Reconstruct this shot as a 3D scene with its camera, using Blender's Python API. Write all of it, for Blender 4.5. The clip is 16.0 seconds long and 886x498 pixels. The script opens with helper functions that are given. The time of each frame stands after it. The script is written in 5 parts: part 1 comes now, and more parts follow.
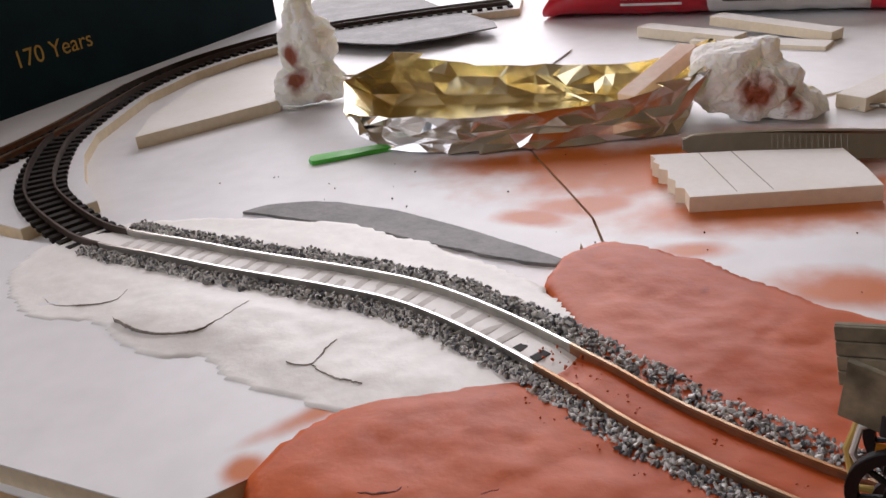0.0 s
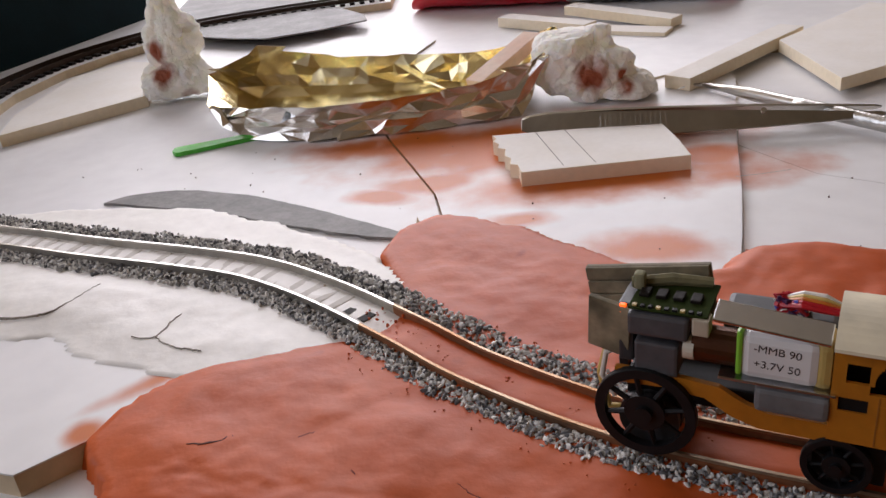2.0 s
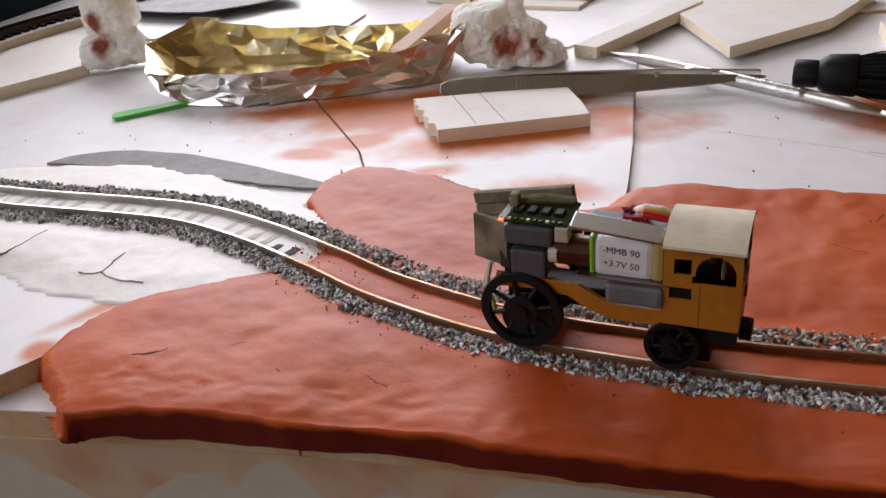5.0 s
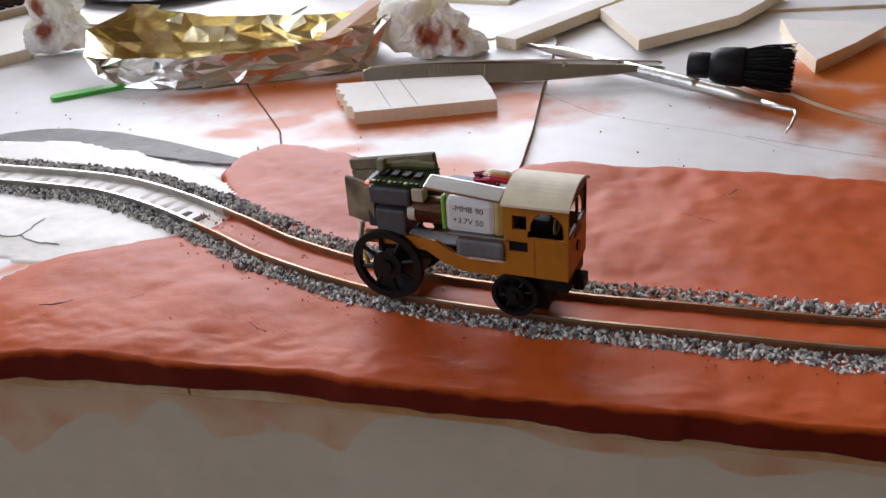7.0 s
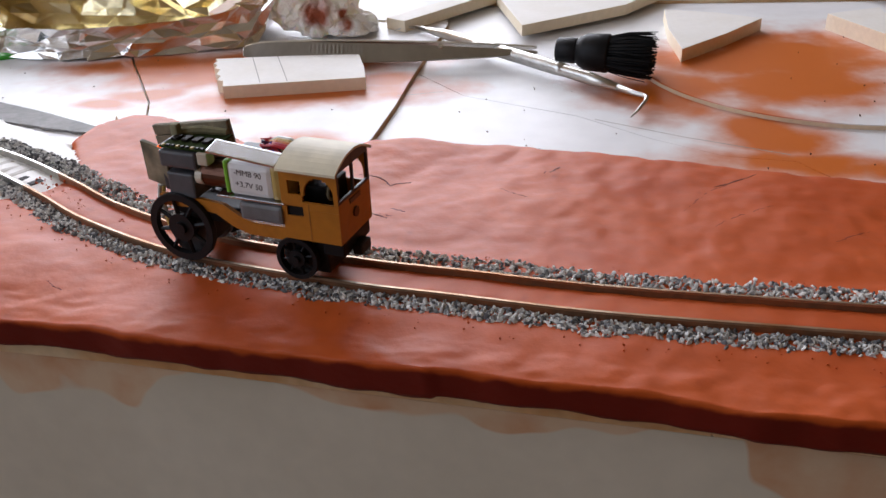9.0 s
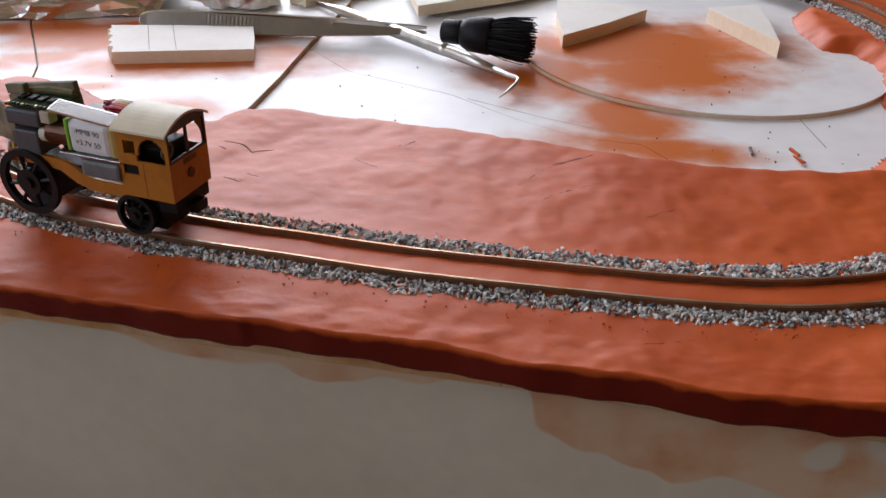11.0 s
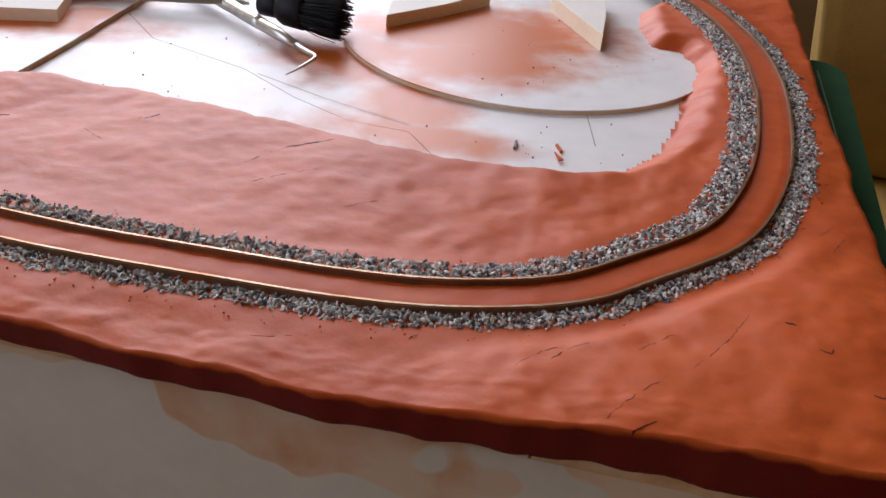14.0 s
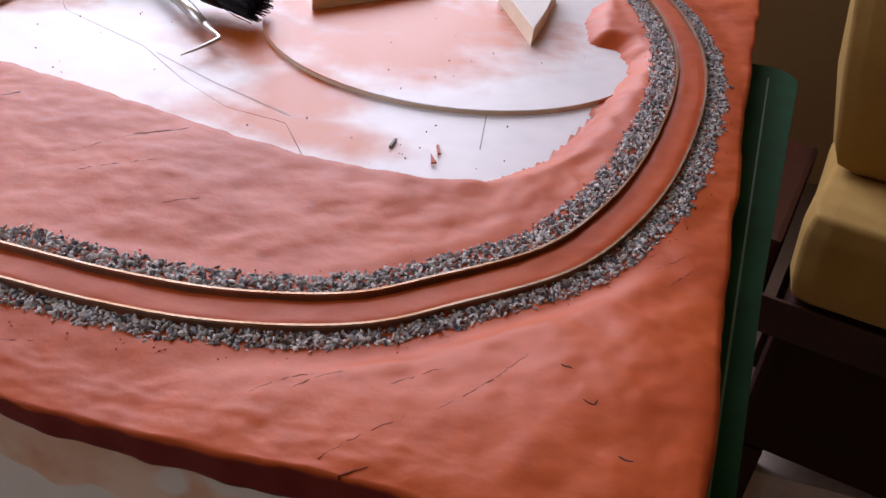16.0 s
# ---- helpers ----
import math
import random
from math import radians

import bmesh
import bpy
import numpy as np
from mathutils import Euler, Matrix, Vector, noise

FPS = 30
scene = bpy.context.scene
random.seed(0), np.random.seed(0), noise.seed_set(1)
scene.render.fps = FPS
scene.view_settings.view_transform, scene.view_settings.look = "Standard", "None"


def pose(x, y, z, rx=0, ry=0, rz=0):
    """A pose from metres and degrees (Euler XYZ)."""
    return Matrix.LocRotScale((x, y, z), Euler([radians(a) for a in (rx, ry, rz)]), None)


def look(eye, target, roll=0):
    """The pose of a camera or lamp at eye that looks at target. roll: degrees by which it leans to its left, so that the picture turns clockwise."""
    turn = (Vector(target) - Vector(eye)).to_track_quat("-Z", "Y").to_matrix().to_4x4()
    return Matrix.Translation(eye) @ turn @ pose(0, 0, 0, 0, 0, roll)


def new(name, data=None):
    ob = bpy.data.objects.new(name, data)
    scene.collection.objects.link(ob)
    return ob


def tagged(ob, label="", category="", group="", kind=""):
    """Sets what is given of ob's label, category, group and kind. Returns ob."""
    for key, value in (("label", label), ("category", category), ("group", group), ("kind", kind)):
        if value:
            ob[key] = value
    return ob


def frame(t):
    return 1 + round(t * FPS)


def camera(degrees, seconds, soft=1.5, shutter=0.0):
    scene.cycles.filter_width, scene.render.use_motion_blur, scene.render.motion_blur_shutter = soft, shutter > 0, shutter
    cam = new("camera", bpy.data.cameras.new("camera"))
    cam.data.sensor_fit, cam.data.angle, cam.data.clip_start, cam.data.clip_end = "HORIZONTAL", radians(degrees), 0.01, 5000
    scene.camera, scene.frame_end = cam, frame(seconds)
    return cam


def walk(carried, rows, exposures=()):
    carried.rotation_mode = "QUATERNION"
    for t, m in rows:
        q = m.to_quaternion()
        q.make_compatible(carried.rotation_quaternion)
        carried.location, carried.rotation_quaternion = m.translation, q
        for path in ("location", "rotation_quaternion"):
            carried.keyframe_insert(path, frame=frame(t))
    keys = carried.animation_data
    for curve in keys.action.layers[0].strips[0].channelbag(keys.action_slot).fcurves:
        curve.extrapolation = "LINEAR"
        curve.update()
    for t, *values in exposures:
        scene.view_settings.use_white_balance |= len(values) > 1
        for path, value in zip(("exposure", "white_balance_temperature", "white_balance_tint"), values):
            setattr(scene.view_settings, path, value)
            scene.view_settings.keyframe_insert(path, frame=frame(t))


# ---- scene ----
cam = camera(54.00, 16.0)
PATH = [
    (0, (0.3491, -0.2121, 1.0033), (0.0154, 1.5645, 0.1474), -6.99),
    (0.5, (0.3870, -0.2207, 1.0118), (0.0747, 1.5610, 0.1586), -7.17),
    (1, (0.4151, -0.2795, 1.0138), (0.1754, 1.4944, 0.1215), -6.79),
    (1.5, (0.4792, -0.3294, 1.0029), (0.2884, 1.4509, 0.1117), -6.73),
    (2, (0.5476, -0.3658, 1.0080), (0.4108, 1.4212, 0.1202), -6.74),
    (2.5, (0.5136, -0.4268, 1.0160), (0.3964, 1.3641, 0.1335), -6.51),
    (3, (0.4798, -0.4591, 1.0224), (0.3671, 1.3313, 0.1382), -6.54),
    (3.5, (0.5129, -0.4986, 1.0075), (0.4358, 1.2777, 0.0917), -6.28),
    (4, (0.5506, -0.5274, 1.0282), (0.4897, 1.2474, 0.1083), -6.35),
    (6.5, (0.7591, -0.8194, 1.0050), (0.8041, 0.9378, 0.0510), -4.26),
    (7, (0.8202, -0.8496, 1.0250), (0.8645, 0.9137, 0.0822), -4.23),
    (7.5, (0.8951, -0.8834, 1.0335), (0.9513, 0.8784, 0.0885), -3.45),
    (8, (0.9621, -0.9097, 1.0112), (1.0217, 0.8444, 0.0521), -2.93),
    (8.5, (1.0687, -0.9450, 0.9966), (1.1538, 0.8055, 0.0329), -2.23),
    (9, (1.1992, -0.9558, 0.9936), (1.3003, 0.7925, 0.0277), -2.02),
    (11.5, (1.5537, -1.1336, 1.0303), (1.7869, 0.5740, 0.0156), 2.53),
    (12, (1.6915, -1.1312, 1.0220), (1.9328, 0.5697, -0.0020), 3.36),
    (12.5, (1.8189, -1.1501, 1.0169), (2.0515, 0.5476, -0.0145), 3.26),
    (13, (1.9053, -1.1762, 1.0285), (2.1408, 0.5247, 0.0030), 3.28),
    (13.5, (1.9769, -1.1541, 1.0310), (2.2168, 0.5370, -0.0095), 4.52),
    (14, (2.1606, -1.1413, 1.0722), (2.3866, 0.5427, 0.0172), 5.35),
    (14.5, (2.2637, -1.1341, 1.0541), (2.4444, 0.5238, -0.0498), 5.55),
    (15, (2.4006, -1.1250, 1.0748), (2.5814, 0.5181, -0.0510), 7.14),
    (15.5, (2.5703, -1.0901, 1.0931), (2.7182, 0.5602, -0.0271), 6.83),
    (16, (2.6993, -1.0266, 1.1298), (2.8030, 0.6302, 0.0144), 6.92),
]
walk(cam, [(t, look(Vector(eye) * 0.1, Vector(target) * 0.1, roll)) for t, eye, target, roll in PATH], [(0, -0.52, 6900, 22), (4, -0.36, 6850, 22), (7, -0.18, 6450, 18), (12, -0.14, 6400, 18), (14.5, -0.14, 6450, 24), (16, -0.12, 6350, 30)])  # decimetres

# ---- world and light ----
world = bpy.data.worlds.new("world")
scene.world = world
world.use_nodes = True
wn = world.node_tree.nodes
sky = wn.new("ShaderNodeTexSky")
sky.sky_type = "NISHITA"
sky.sun_disc = False
sky.sun_elevation = radians(35)
sky.sun_rotation = radians(200)
world.node_tree.links.new(sky.outputs[0], wn["Background"].inputs[0])
wn["Background"].inputs[1].default_value = 0.1


def window_light(name, centre, size, watts, colour, target):
    data = bpy.data.lights.new(name, "AREA")
    data.shape, data.size, data.size_y = "RECTANGLE", size[0], size[1]
    data.energy, data.color = watts, colour
    ob = new(name, data)
    ob.matrix_world = look(centre, target)
    return ob


# daylight in the openings of the two windows, in the far wall and in the wall at the left
window_light("window_daylight", (-0.2, 1.46, 0.72), (1.3, 1.1), 36.0, (0.9, 0.95, 1.0), (-0.2, 0.0, 0.72))
window_light("window_daylight", (-0.86, -0.1, 0.6), (1.1, 1.1), 9.5, (0.8, 0.9, 1.0), (0.0, -0.1, 0.6))

# ---- small builders (lengths in millimetres) ----
MM = 0.001
rng = random.Random(7)


def V(*a):
    return Vector(a)


def mesh_from(name, bm, material, smooth=False):
    bm.normal_update()
    me = bpy.data.meshes.new(name)
    bm.to_mesh(me)
    bm.free()
    me.transform(Matrix.Scale(MM, 4))
    if material:
        me.materials.append(material)
    if smooth:
        for p in me.polygons:
            p.use_smooth = True
    return me


def part(name, bm, material, parent, label="", smooth=False, category=""):
    ob = new(name, mesh_from(name, bm, material, smooth))
    if parent:
        ob.parent = parent
    return tagged(ob, label, category)


def thing(name, label, category, at=(0, 0, 0), turn=0, group="", kind="", tilt=(0, 0)):
    ob = new(name)
    ob.empty_display_size = 0.005
    ob.matrix_basis = pose(at[0] * MM, at[1] * MM, at[2] * MM, tilt[0], tilt[1], turn)
    return tagged(ob, label, category, group, kind)


def solid(name, bm, material, label, category, at=(0, 0, 0), turn=0, group="", kind="", tilt=(0, 0), smooth=False):
    ob = new(name, mesh_from(name, bm, material, smooth))
    ob.matrix_basis = pose(at[0] * MM, at[1] * MM, at[2] * MM, tilt[0], tilt[1], turn)
    return tagged(ob, label, category, group, kind)


def box(lo, hi, bevel=0.0, bm=None, m=None):
    bm = bm or bmesh.new()
    r = bmesh.ops.create_cube(bm, size=1.0)
    lo, hi = Vector(lo), Vector(hi)
    mid, size = (lo + hi) / 2, hi - lo
    for v in r["verts"]:
        v.co = Vector((v.co.x * size.x, v.co.y * size.y, v.co.z * size.z)) + mid
    if bevel:
        edges = list({e for v in r["verts"] for e in v.link_edges})
        made = bmesh.ops.bevel(bm, geom=edges, offset=bevel, segments=2, affect="EDGES", profile=0.6)
        verts = {v for f in made["faces"] for v in f.verts} | {v for v in r["verts"] if v.is_valid}
    else:
        verts = r["verts"]
    if m is not None:
        for v in verts:
            v.co = m @ v.co
    return bm


def prism(outline, z0, z1, bevel=0.0, bm=None):
    """An upright slab over an outline of (x, y)."""
    bm = bm or bmesh.new()
    low = [bm.verts.new((x, y, z0)) for x, y in outline]
    top = [bm.verts.new((x, y, z1)) for x, y in outline]
    n = len(outline)
    area = sum(outline[i][0] * outline[(i + 1) % n][1] - outline[(i + 1) % n][0] * outline[i][1] for i in range(n))
    if area < 0:
        low.reverse(), top.reverse()
    bm.faces.new(list(reversed(low)))
    f = bm.faces.new(top)
    for i in range(n):
        bm.faces.new((low[i], low[(i + 1) % n], top[(i + 1) % n], top[i]))
    if bevel:
        bmesh.ops.bevel(bm, geom=list(f.edges), offset=bevel, segments=2, affect="EDGES", profile=0.6)
    return bm


def tube(points, radii, sides=10, bm=None, caps=True):
    """A round rod through points, with a radius at each."""
    bm = bm or bmesh.new()
    pts = [Vector(p) for p in points]
    if not isinstance(radii, (list, tuple)):
        radii = [radii] * len(pts)
    rings, up = [], None
    for i, p in enumerate(pts):
        d = (pts[min(i + 1, len(pts) - 1)] - pts[max(i - 1, 0)]).normalized()
        if up is None:
            up = Vector((0, 0, 1)) if abs(d.z) < 0.9 else Vector((1, 0, 0))
        side = d.cross(up).normalized()
        up = side.cross(d).normalized()
        rings.append([bm.verts.new(p + (side * math.cos(a) + up * math.sin(a)) * radii[i]) for a in (2 * math.pi * k / sides for k in range(sides))])
    for a, b in zip(rings, rings[1:]):
        for k in range(sides):
            bm.faces.new((a[k], a[(k + 1) % sides], b[(k + 1) % sides], b[k]))
    if caps:
        bm.faces.new(list(reversed(rings[0])))
        bm.faces.new(rings[-1])
    return bm


def disc(centre, axis, radius, depth, sides=28, bm=None):
    c, a = Vector(centre), Vector(axis).normalized()
    return tube([c - a * depth / 2, c + a * depth / 2], radius, sides, bm)


def spline(points, step=2.0, closed=False):
    """Catmull-Rom through (x, y) points, resampled at even steps."""
    p = np.array(points, float)
    n = len(p)
    dense = []
    for i in range(n if closed else n - 1):
        a, b, c, d = (p[(i + k) % n] if closed else p[min(max(i + k, 0), n - 1)] for k in (-1, 0, 1, 2))
        for t in np.linspace(0, 1, 24, endpoint=False):
            dense.append(0.5 * ((2 * b) + (c - a) * t + (2 * a - 5 * b + 4 * c - d) * t**2 + (3 * b - a - 3 * c + d) * t**3))
    dense.append(p[0] if closed else p[-1])
    dense = np.array(dense)
    s = np.r_[0, np.cumsum(np.hypot(*np.diff(dense, axis=0).T))]
    k = np.arange(0, s[-1], step)
    return np.c_[np.interp(k, s, dense[:, 0]), np.interp(k, s, dense[:, 1])]


def inside_distance(points, outline):
    """Signed distance of many points to a closed outline, positive inside."""
    a, b = outline, np.roll(outline, -1, axis=0)
    best, odd = np.full(len(points), 1e9), np.zeros(len(points), bool)
    for (ax, ay), (bx, by) in zip(a, b):
        dx, dy = bx - ax, by - ay
        t = np.clip(((points[:, 0] - ax) * dx + (points[:, 1] - ay) * dy) / max(dx * dx + dy * dy, 1e-9), 0, 1)
        best = np.minimum(best, np.hypot(points[:, 0] - ax - t * dx, points[:, 1] - ay - t * dy))
        if ay != by:
            odd ^= ((ay > points[:, 1]) != (by > points[:, 1])) & (points[:, 0] < ax + (points[:, 1] - ay) * dx / dy)
    return np.where(odd, best, -best)


def line_distance(points, line):
    best = np.full(len(points), 1e9)
    for (ax, ay), (bx, by) in zip(line, line[1:]):
        dx, dy = bx - ax, by - ay
        t = np.clip(((points[:, 0] - ax) * dx + (points[:, 1] - ay) * dy) / max(dx * dx + dy * dy, 1e-9), 0, 1)
        best = np.minimum(best, np.hypot(points[:, 0] - ax - t * dx, points[:, 1] - ay - t * dy))
    return best


def smooth(x):
    x = np.clip(x, 0, 1)
    return x * x * (3 - 2 * x)


def bumps(points, size, seed=0.0):
    return np.array([noise.noise((x / size, y / size, seed)) for x, y in points])


# ---- materials ----
def material(name, colour, rough=0.6, metal=0.0, spread=0.12, grain=400.0, blotch=40.0, bump=0.15, second=None, spec=0.5, coords="Object"):
    """A surface with fine grain and larger blotches. colour: linear rgb; second: the colour of the blotches; grain, blotch: per metre."""
    m = bpy.data.materials.new(name)
    m.use_nodes = True
    n, l = m.node_tree.nodes, m.node_tree.links
    b = n["Principled BSDF"]
    tc = n.new("ShaderNodeTexCoord")
    fine, wide = n.new("ShaderNodeTexNoise"), n.new("ShaderNodeTexNoise")
    for node, scale, detail in ((fine, grain, 6.0), (wide, blotch, 4.0)):
        node.inputs["Scale"].default_value = scale
        node.inputs["Detail"].default_value = detail
        l.new(tc.outputs[coords], node.inputs["Vector"])
    second = second or tuple(c * 0.75 for c in colour)
    ramp = n.new("ShaderNodeValToRGB")
    ramp.color_ramp.elements[0].position, ramp.color_ramp.elements[1].position = 0.38, 0.66
    ramp.color_ramp.elements[0].color, ramp.color_ramp.elements[1].color = (*colour, 1), (*second, 1)
    l.new(wide.outputs["Fac"], ramp.inputs["Fac"])
    hsv = n.new("ShaderNodeHueSaturation")
    l.new(ramp.outputs["Color"], hsv.inputs["Color"])
    mp = n.new("ShaderNodeMapRange")
    mp.inputs["To Min"].default_value, mp.inputs["To Max"].default_value = 1 - spread, 1 + spread
    mp.inputs["From Min"].default_value, mp.inputs["From Max"].default_value = 0.3, 0.7
    l.new(fine.outputs["Fac"], mp.inputs["Value"])
    l.new(mp.outputs["Result"], hsv.inputs["Value"])
    l.new(hsv.outputs["Color"], b.inputs["Base Color"])
    b.inputs["Roughness"].default_value = rough
    b.inputs["Metallic"].default_value = metal
    b.inputs["Specular IOR Level"].default_value = spec
    if bump:
        bp = n.new("ShaderNodeBump")
        bp.inputs["Strength"].default_value = bump
        bp.inputs["Distance"].default_value = 0.0006
        l.new(fine.outputs["Fac"], bp.inputs["Height"])
        l.new(bp.outputs["Normal"], b.inputs["Normal"])
    return m


def add_stains(m, spots, tint, strength=0.9, ragged=60.0):
    """Soft-edged pigment stains on a material: spots of (x, y, radius_x, radius_y, turn) in mm, broken up by noise."""
    n, l = m.node_tree.nodes, m.node_tree.links
    b = n["Principled BSDF"]
    tc = n.new("ShaderNodeTexCoord")
    wob = n.new("ShaderNodeTexNoise")
    wob.inputs["Scale"].default_value, wob.inputs["Detail"].default_value = ragged, 6.0
    l.new(tc.outputs["Object"], wob.inputs["Vector"])
    total = None
    for x, y, rx, ry, turn in spots:
        mp = n.new("ShaderNodeMapping")
        mp.vector_type = "TEXTURE"
        mp.inputs["Location"].default_value = (x * MM, y * MM, 0)
        mp.inputs["Rotation"].default_value = (0, 0, radians(turn))
        mp.inputs["Scale"].default_value = (rx * MM, ry * MM, 1)
        l.new(tc.outputs["Object"], mp.inputs["Vector"])
        flat = n.new("ShaderNodeVectorMath")
        flat.operation = "MULTIPLY"
        flat.inputs[1].default_value = (1, 1, 0)
        l.new(mp.outputs["Vector"], flat.inputs[0])
        ln = n.new("ShaderNodeVectorMath")
        ln.operation = "LENGTH"
        l.new(flat.outputs["Vector"], ln.inputs[0])
        ad = n.new("ShaderNodeMath")
        ad.operation = "MULTIPLY_ADD"
        ad.inputs[1].default_value = 1.0
        l.new(wob.outputs["Fac"], ad.inputs[0])
        l.new(ln.outputs["Value"], ad.inputs[2])
        rg = n.new("ShaderNodeMapRange")
        rg.interpolation_type = "SMOOTHSTEP"
        rg.inputs["From Min"].default_value, rg.inputs["From Max"].default_value = 1.68, 0.85
        rg.inputs["To Min"].default_value, rg.inputs["To Max"].default_value = 0.0, strength
        l.new(ad.outputs["Value"], rg.inputs["Value"])
        if total is None:
            total = rg.outputs["Result"]
        else:
            mx = n.new("ShaderNodeMath")
            mx.operation = "MAXIMUM"
            l.new(total, mx.inputs[0])
            l.new(rg.outputs["Result"], mx.inputs[1])
            total = mx.outputs["Value"]
    mix = n.new("ShaderNodeMix")
    mix.data_type = "RGBA"
    mix.inputs["B"].default_value = (*tint, 1)
    old = b.inputs["Base Color"].links[0].from_socket
    l.new(total, mix.inputs["Factor"])
    l.new(old, mix.inputs["A"])
    l.new(mix.outputs["Result"], b.inputs["Base Color"])
    return m


def add_blots(m, blots, tint, ragged=150.0):
    """Rust blots on a crumpled thing: (x, y, z, radius) in mm from its base."""
    n, l = m.node_tree.nodes, m.node_tree.links
    b = n["Principled BSDF"]
    tc, wob = n.new("ShaderNodeTexCoord"), n.new("ShaderNodeTexNoise")
    wob.inputs["Scale"].default_value = ragged
    l.new(tc.outputs["Object"], wob.inputs["Vector"])
    for x, y, z, r in blots:
        d, ad, rg, mix = n.new("ShaderNodeVectorMath"), n.new("ShaderNodeMath"), n.new("ShaderNodeMapRange"), n.new("ShaderNodeMix")
        d.operation, ad.operation, mix.data_type = "DISTANCE", "MULTIPLY_ADD", "RGBA"
        d.inputs[1].default_value = (x * MM, y * MM, z * MM)
        l.new(tc.outputs["Object"], d.inputs[0])
        ad.inputs[1].default_value = r * MM * 1.2
        l.new(wob.outputs["Fac"], ad.inputs[0])
        l.new(d.outputs["Value"], ad.inputs[2])
        rg.inputs["From Min"].default_value, rg.inputs["From Max"].default_value = r * MM * 1.7, r * MM * 1.1
        rg.inputs["To Max"].default_value = 0.95
        l.new(ad.outputs["Value"], rg.inputs["Value"])
        mix.inputs["B"].default_value = (*tint, 1)
        l.new(rg.outputs["Result"], mix.inputs["Factor"])
        l.new(b.inputs["Base Color"].links[0].from_socket, mix.inputs["A"])
        l.new(mix.outputs["Result"], b.inputs["Base Color"])
    return m


CLAY = material("red_clay", (0.56, 0.098, 0.015), 0.52, 0, 0.07, 240, 26, 0.32, (0.49, 0.076, 0.011), 0.3)
# maroon in the rim's colour, by the mesh attribute: paint plus the front face's shade, ragged-edged
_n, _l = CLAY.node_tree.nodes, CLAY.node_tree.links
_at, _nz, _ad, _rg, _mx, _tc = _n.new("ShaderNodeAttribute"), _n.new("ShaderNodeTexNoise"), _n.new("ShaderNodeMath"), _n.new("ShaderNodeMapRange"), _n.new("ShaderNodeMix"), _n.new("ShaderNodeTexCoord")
_at.attribute_name = "shaded_coat"
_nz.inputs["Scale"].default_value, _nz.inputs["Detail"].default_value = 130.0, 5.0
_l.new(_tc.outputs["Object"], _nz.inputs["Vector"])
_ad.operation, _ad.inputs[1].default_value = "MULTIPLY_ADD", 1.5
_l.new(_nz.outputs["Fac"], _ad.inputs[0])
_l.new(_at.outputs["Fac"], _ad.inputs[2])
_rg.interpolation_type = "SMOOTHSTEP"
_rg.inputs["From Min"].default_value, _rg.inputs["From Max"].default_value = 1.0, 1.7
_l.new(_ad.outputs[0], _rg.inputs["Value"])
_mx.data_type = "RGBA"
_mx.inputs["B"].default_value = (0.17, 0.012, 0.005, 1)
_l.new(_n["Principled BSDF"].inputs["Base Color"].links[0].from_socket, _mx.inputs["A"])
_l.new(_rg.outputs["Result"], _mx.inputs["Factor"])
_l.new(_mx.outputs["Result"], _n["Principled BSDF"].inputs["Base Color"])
PLASTER = material("white_plaster", (0.92, 0.9, 0.86), 0.5, 0, 0.04, 300, 30, 0.25, (0.88, 0.86, 0.81))
BOARD = material("white_board", (0.86, 0.86, 0.86), 0.42, 0, 0.03, 120, 18, 0.06, (0.8, 0.8, 0.81), 0.3)
add_stains(BOARD, [(70, 240, 78, 32, 5), (40, 244, 50, 25, -20), (92, 206, 65, 20, 3), (34, 212, 20, 11, 0), (274, 216, 62, 50, 10), (246, 216, 42, 32, 0), (262, 186, 46, 34, 0), (236, 146, 22, 32, 10), (216, 190, 32, 38, 30), (92, 158, 20, 11, -10), (236, 124, 42, 14, -15), (60, 180, 12, 6, 0), (20, 250, 42, 16, -5), (55, 235, 55, 20, 5), (118, 214, 22, 14, 0), (20, 205, 14, 7, -20), (-14, 110, 20, 4, 38), (-26, 92, 5, 5, 0), (2, 120, 18, 4, 25)], (0.6, 0.14, 0.016), 1.0)
BOARD_EDGE = material("foam_edge", (0.72, 0.6, 0.42), 0.7, 0, 0.06, 500, 60, 0.2, (0.66, 0.53, 0.36))
SIDE = material("painted_side", (0.66, 0.6, 0.49), 0.45, 0, 0.03, 200, 14, 0.05, (0.6, 0.54, 0.43))
FOAM = material("white_foam", (0.88, 0.85, 0.8), 0.65, 0, 0.02, 500, 50, 0.12, (0.84, 0.8, 0.73))
FOAM_CUT = material("cut_foam", (0.9, 0.79, 0.61), 0.7, 0, 0.04, 500, 50, 0.2, (0.86, 0.74, 0.55))
GREY = material("grey_paint", (0.15, 0.145, 0.14), 0.6, 0, 0.15, 500, 70, 0.35, (0.22, 0.21, 0.2))
RAIL_SIDE = material("rail_side", (0.26, 0.09, 0.035), 0.55, 0.2, 0.2, 600, 90, 0.2, (0.14, 0.07, 0.035))
RAIL_TOP = material("rail_top", (0.42, 0.31, 0.21), 0.45, 0.8, 0.1, 700, 60, 0.05, (0.32, 0.16, 0.07))
SLEEPER = material("sleeper_plastic", (0.016, 0.011, 0.009), 0.6, 0, 0.2, 500, 90, 0.2, None, 0.15)
BLACK = material("black_plastic", (0.009, 0.009, 0.01), 0.5, 0, 0.2, 500, 90, 0.1, None, 0.2)
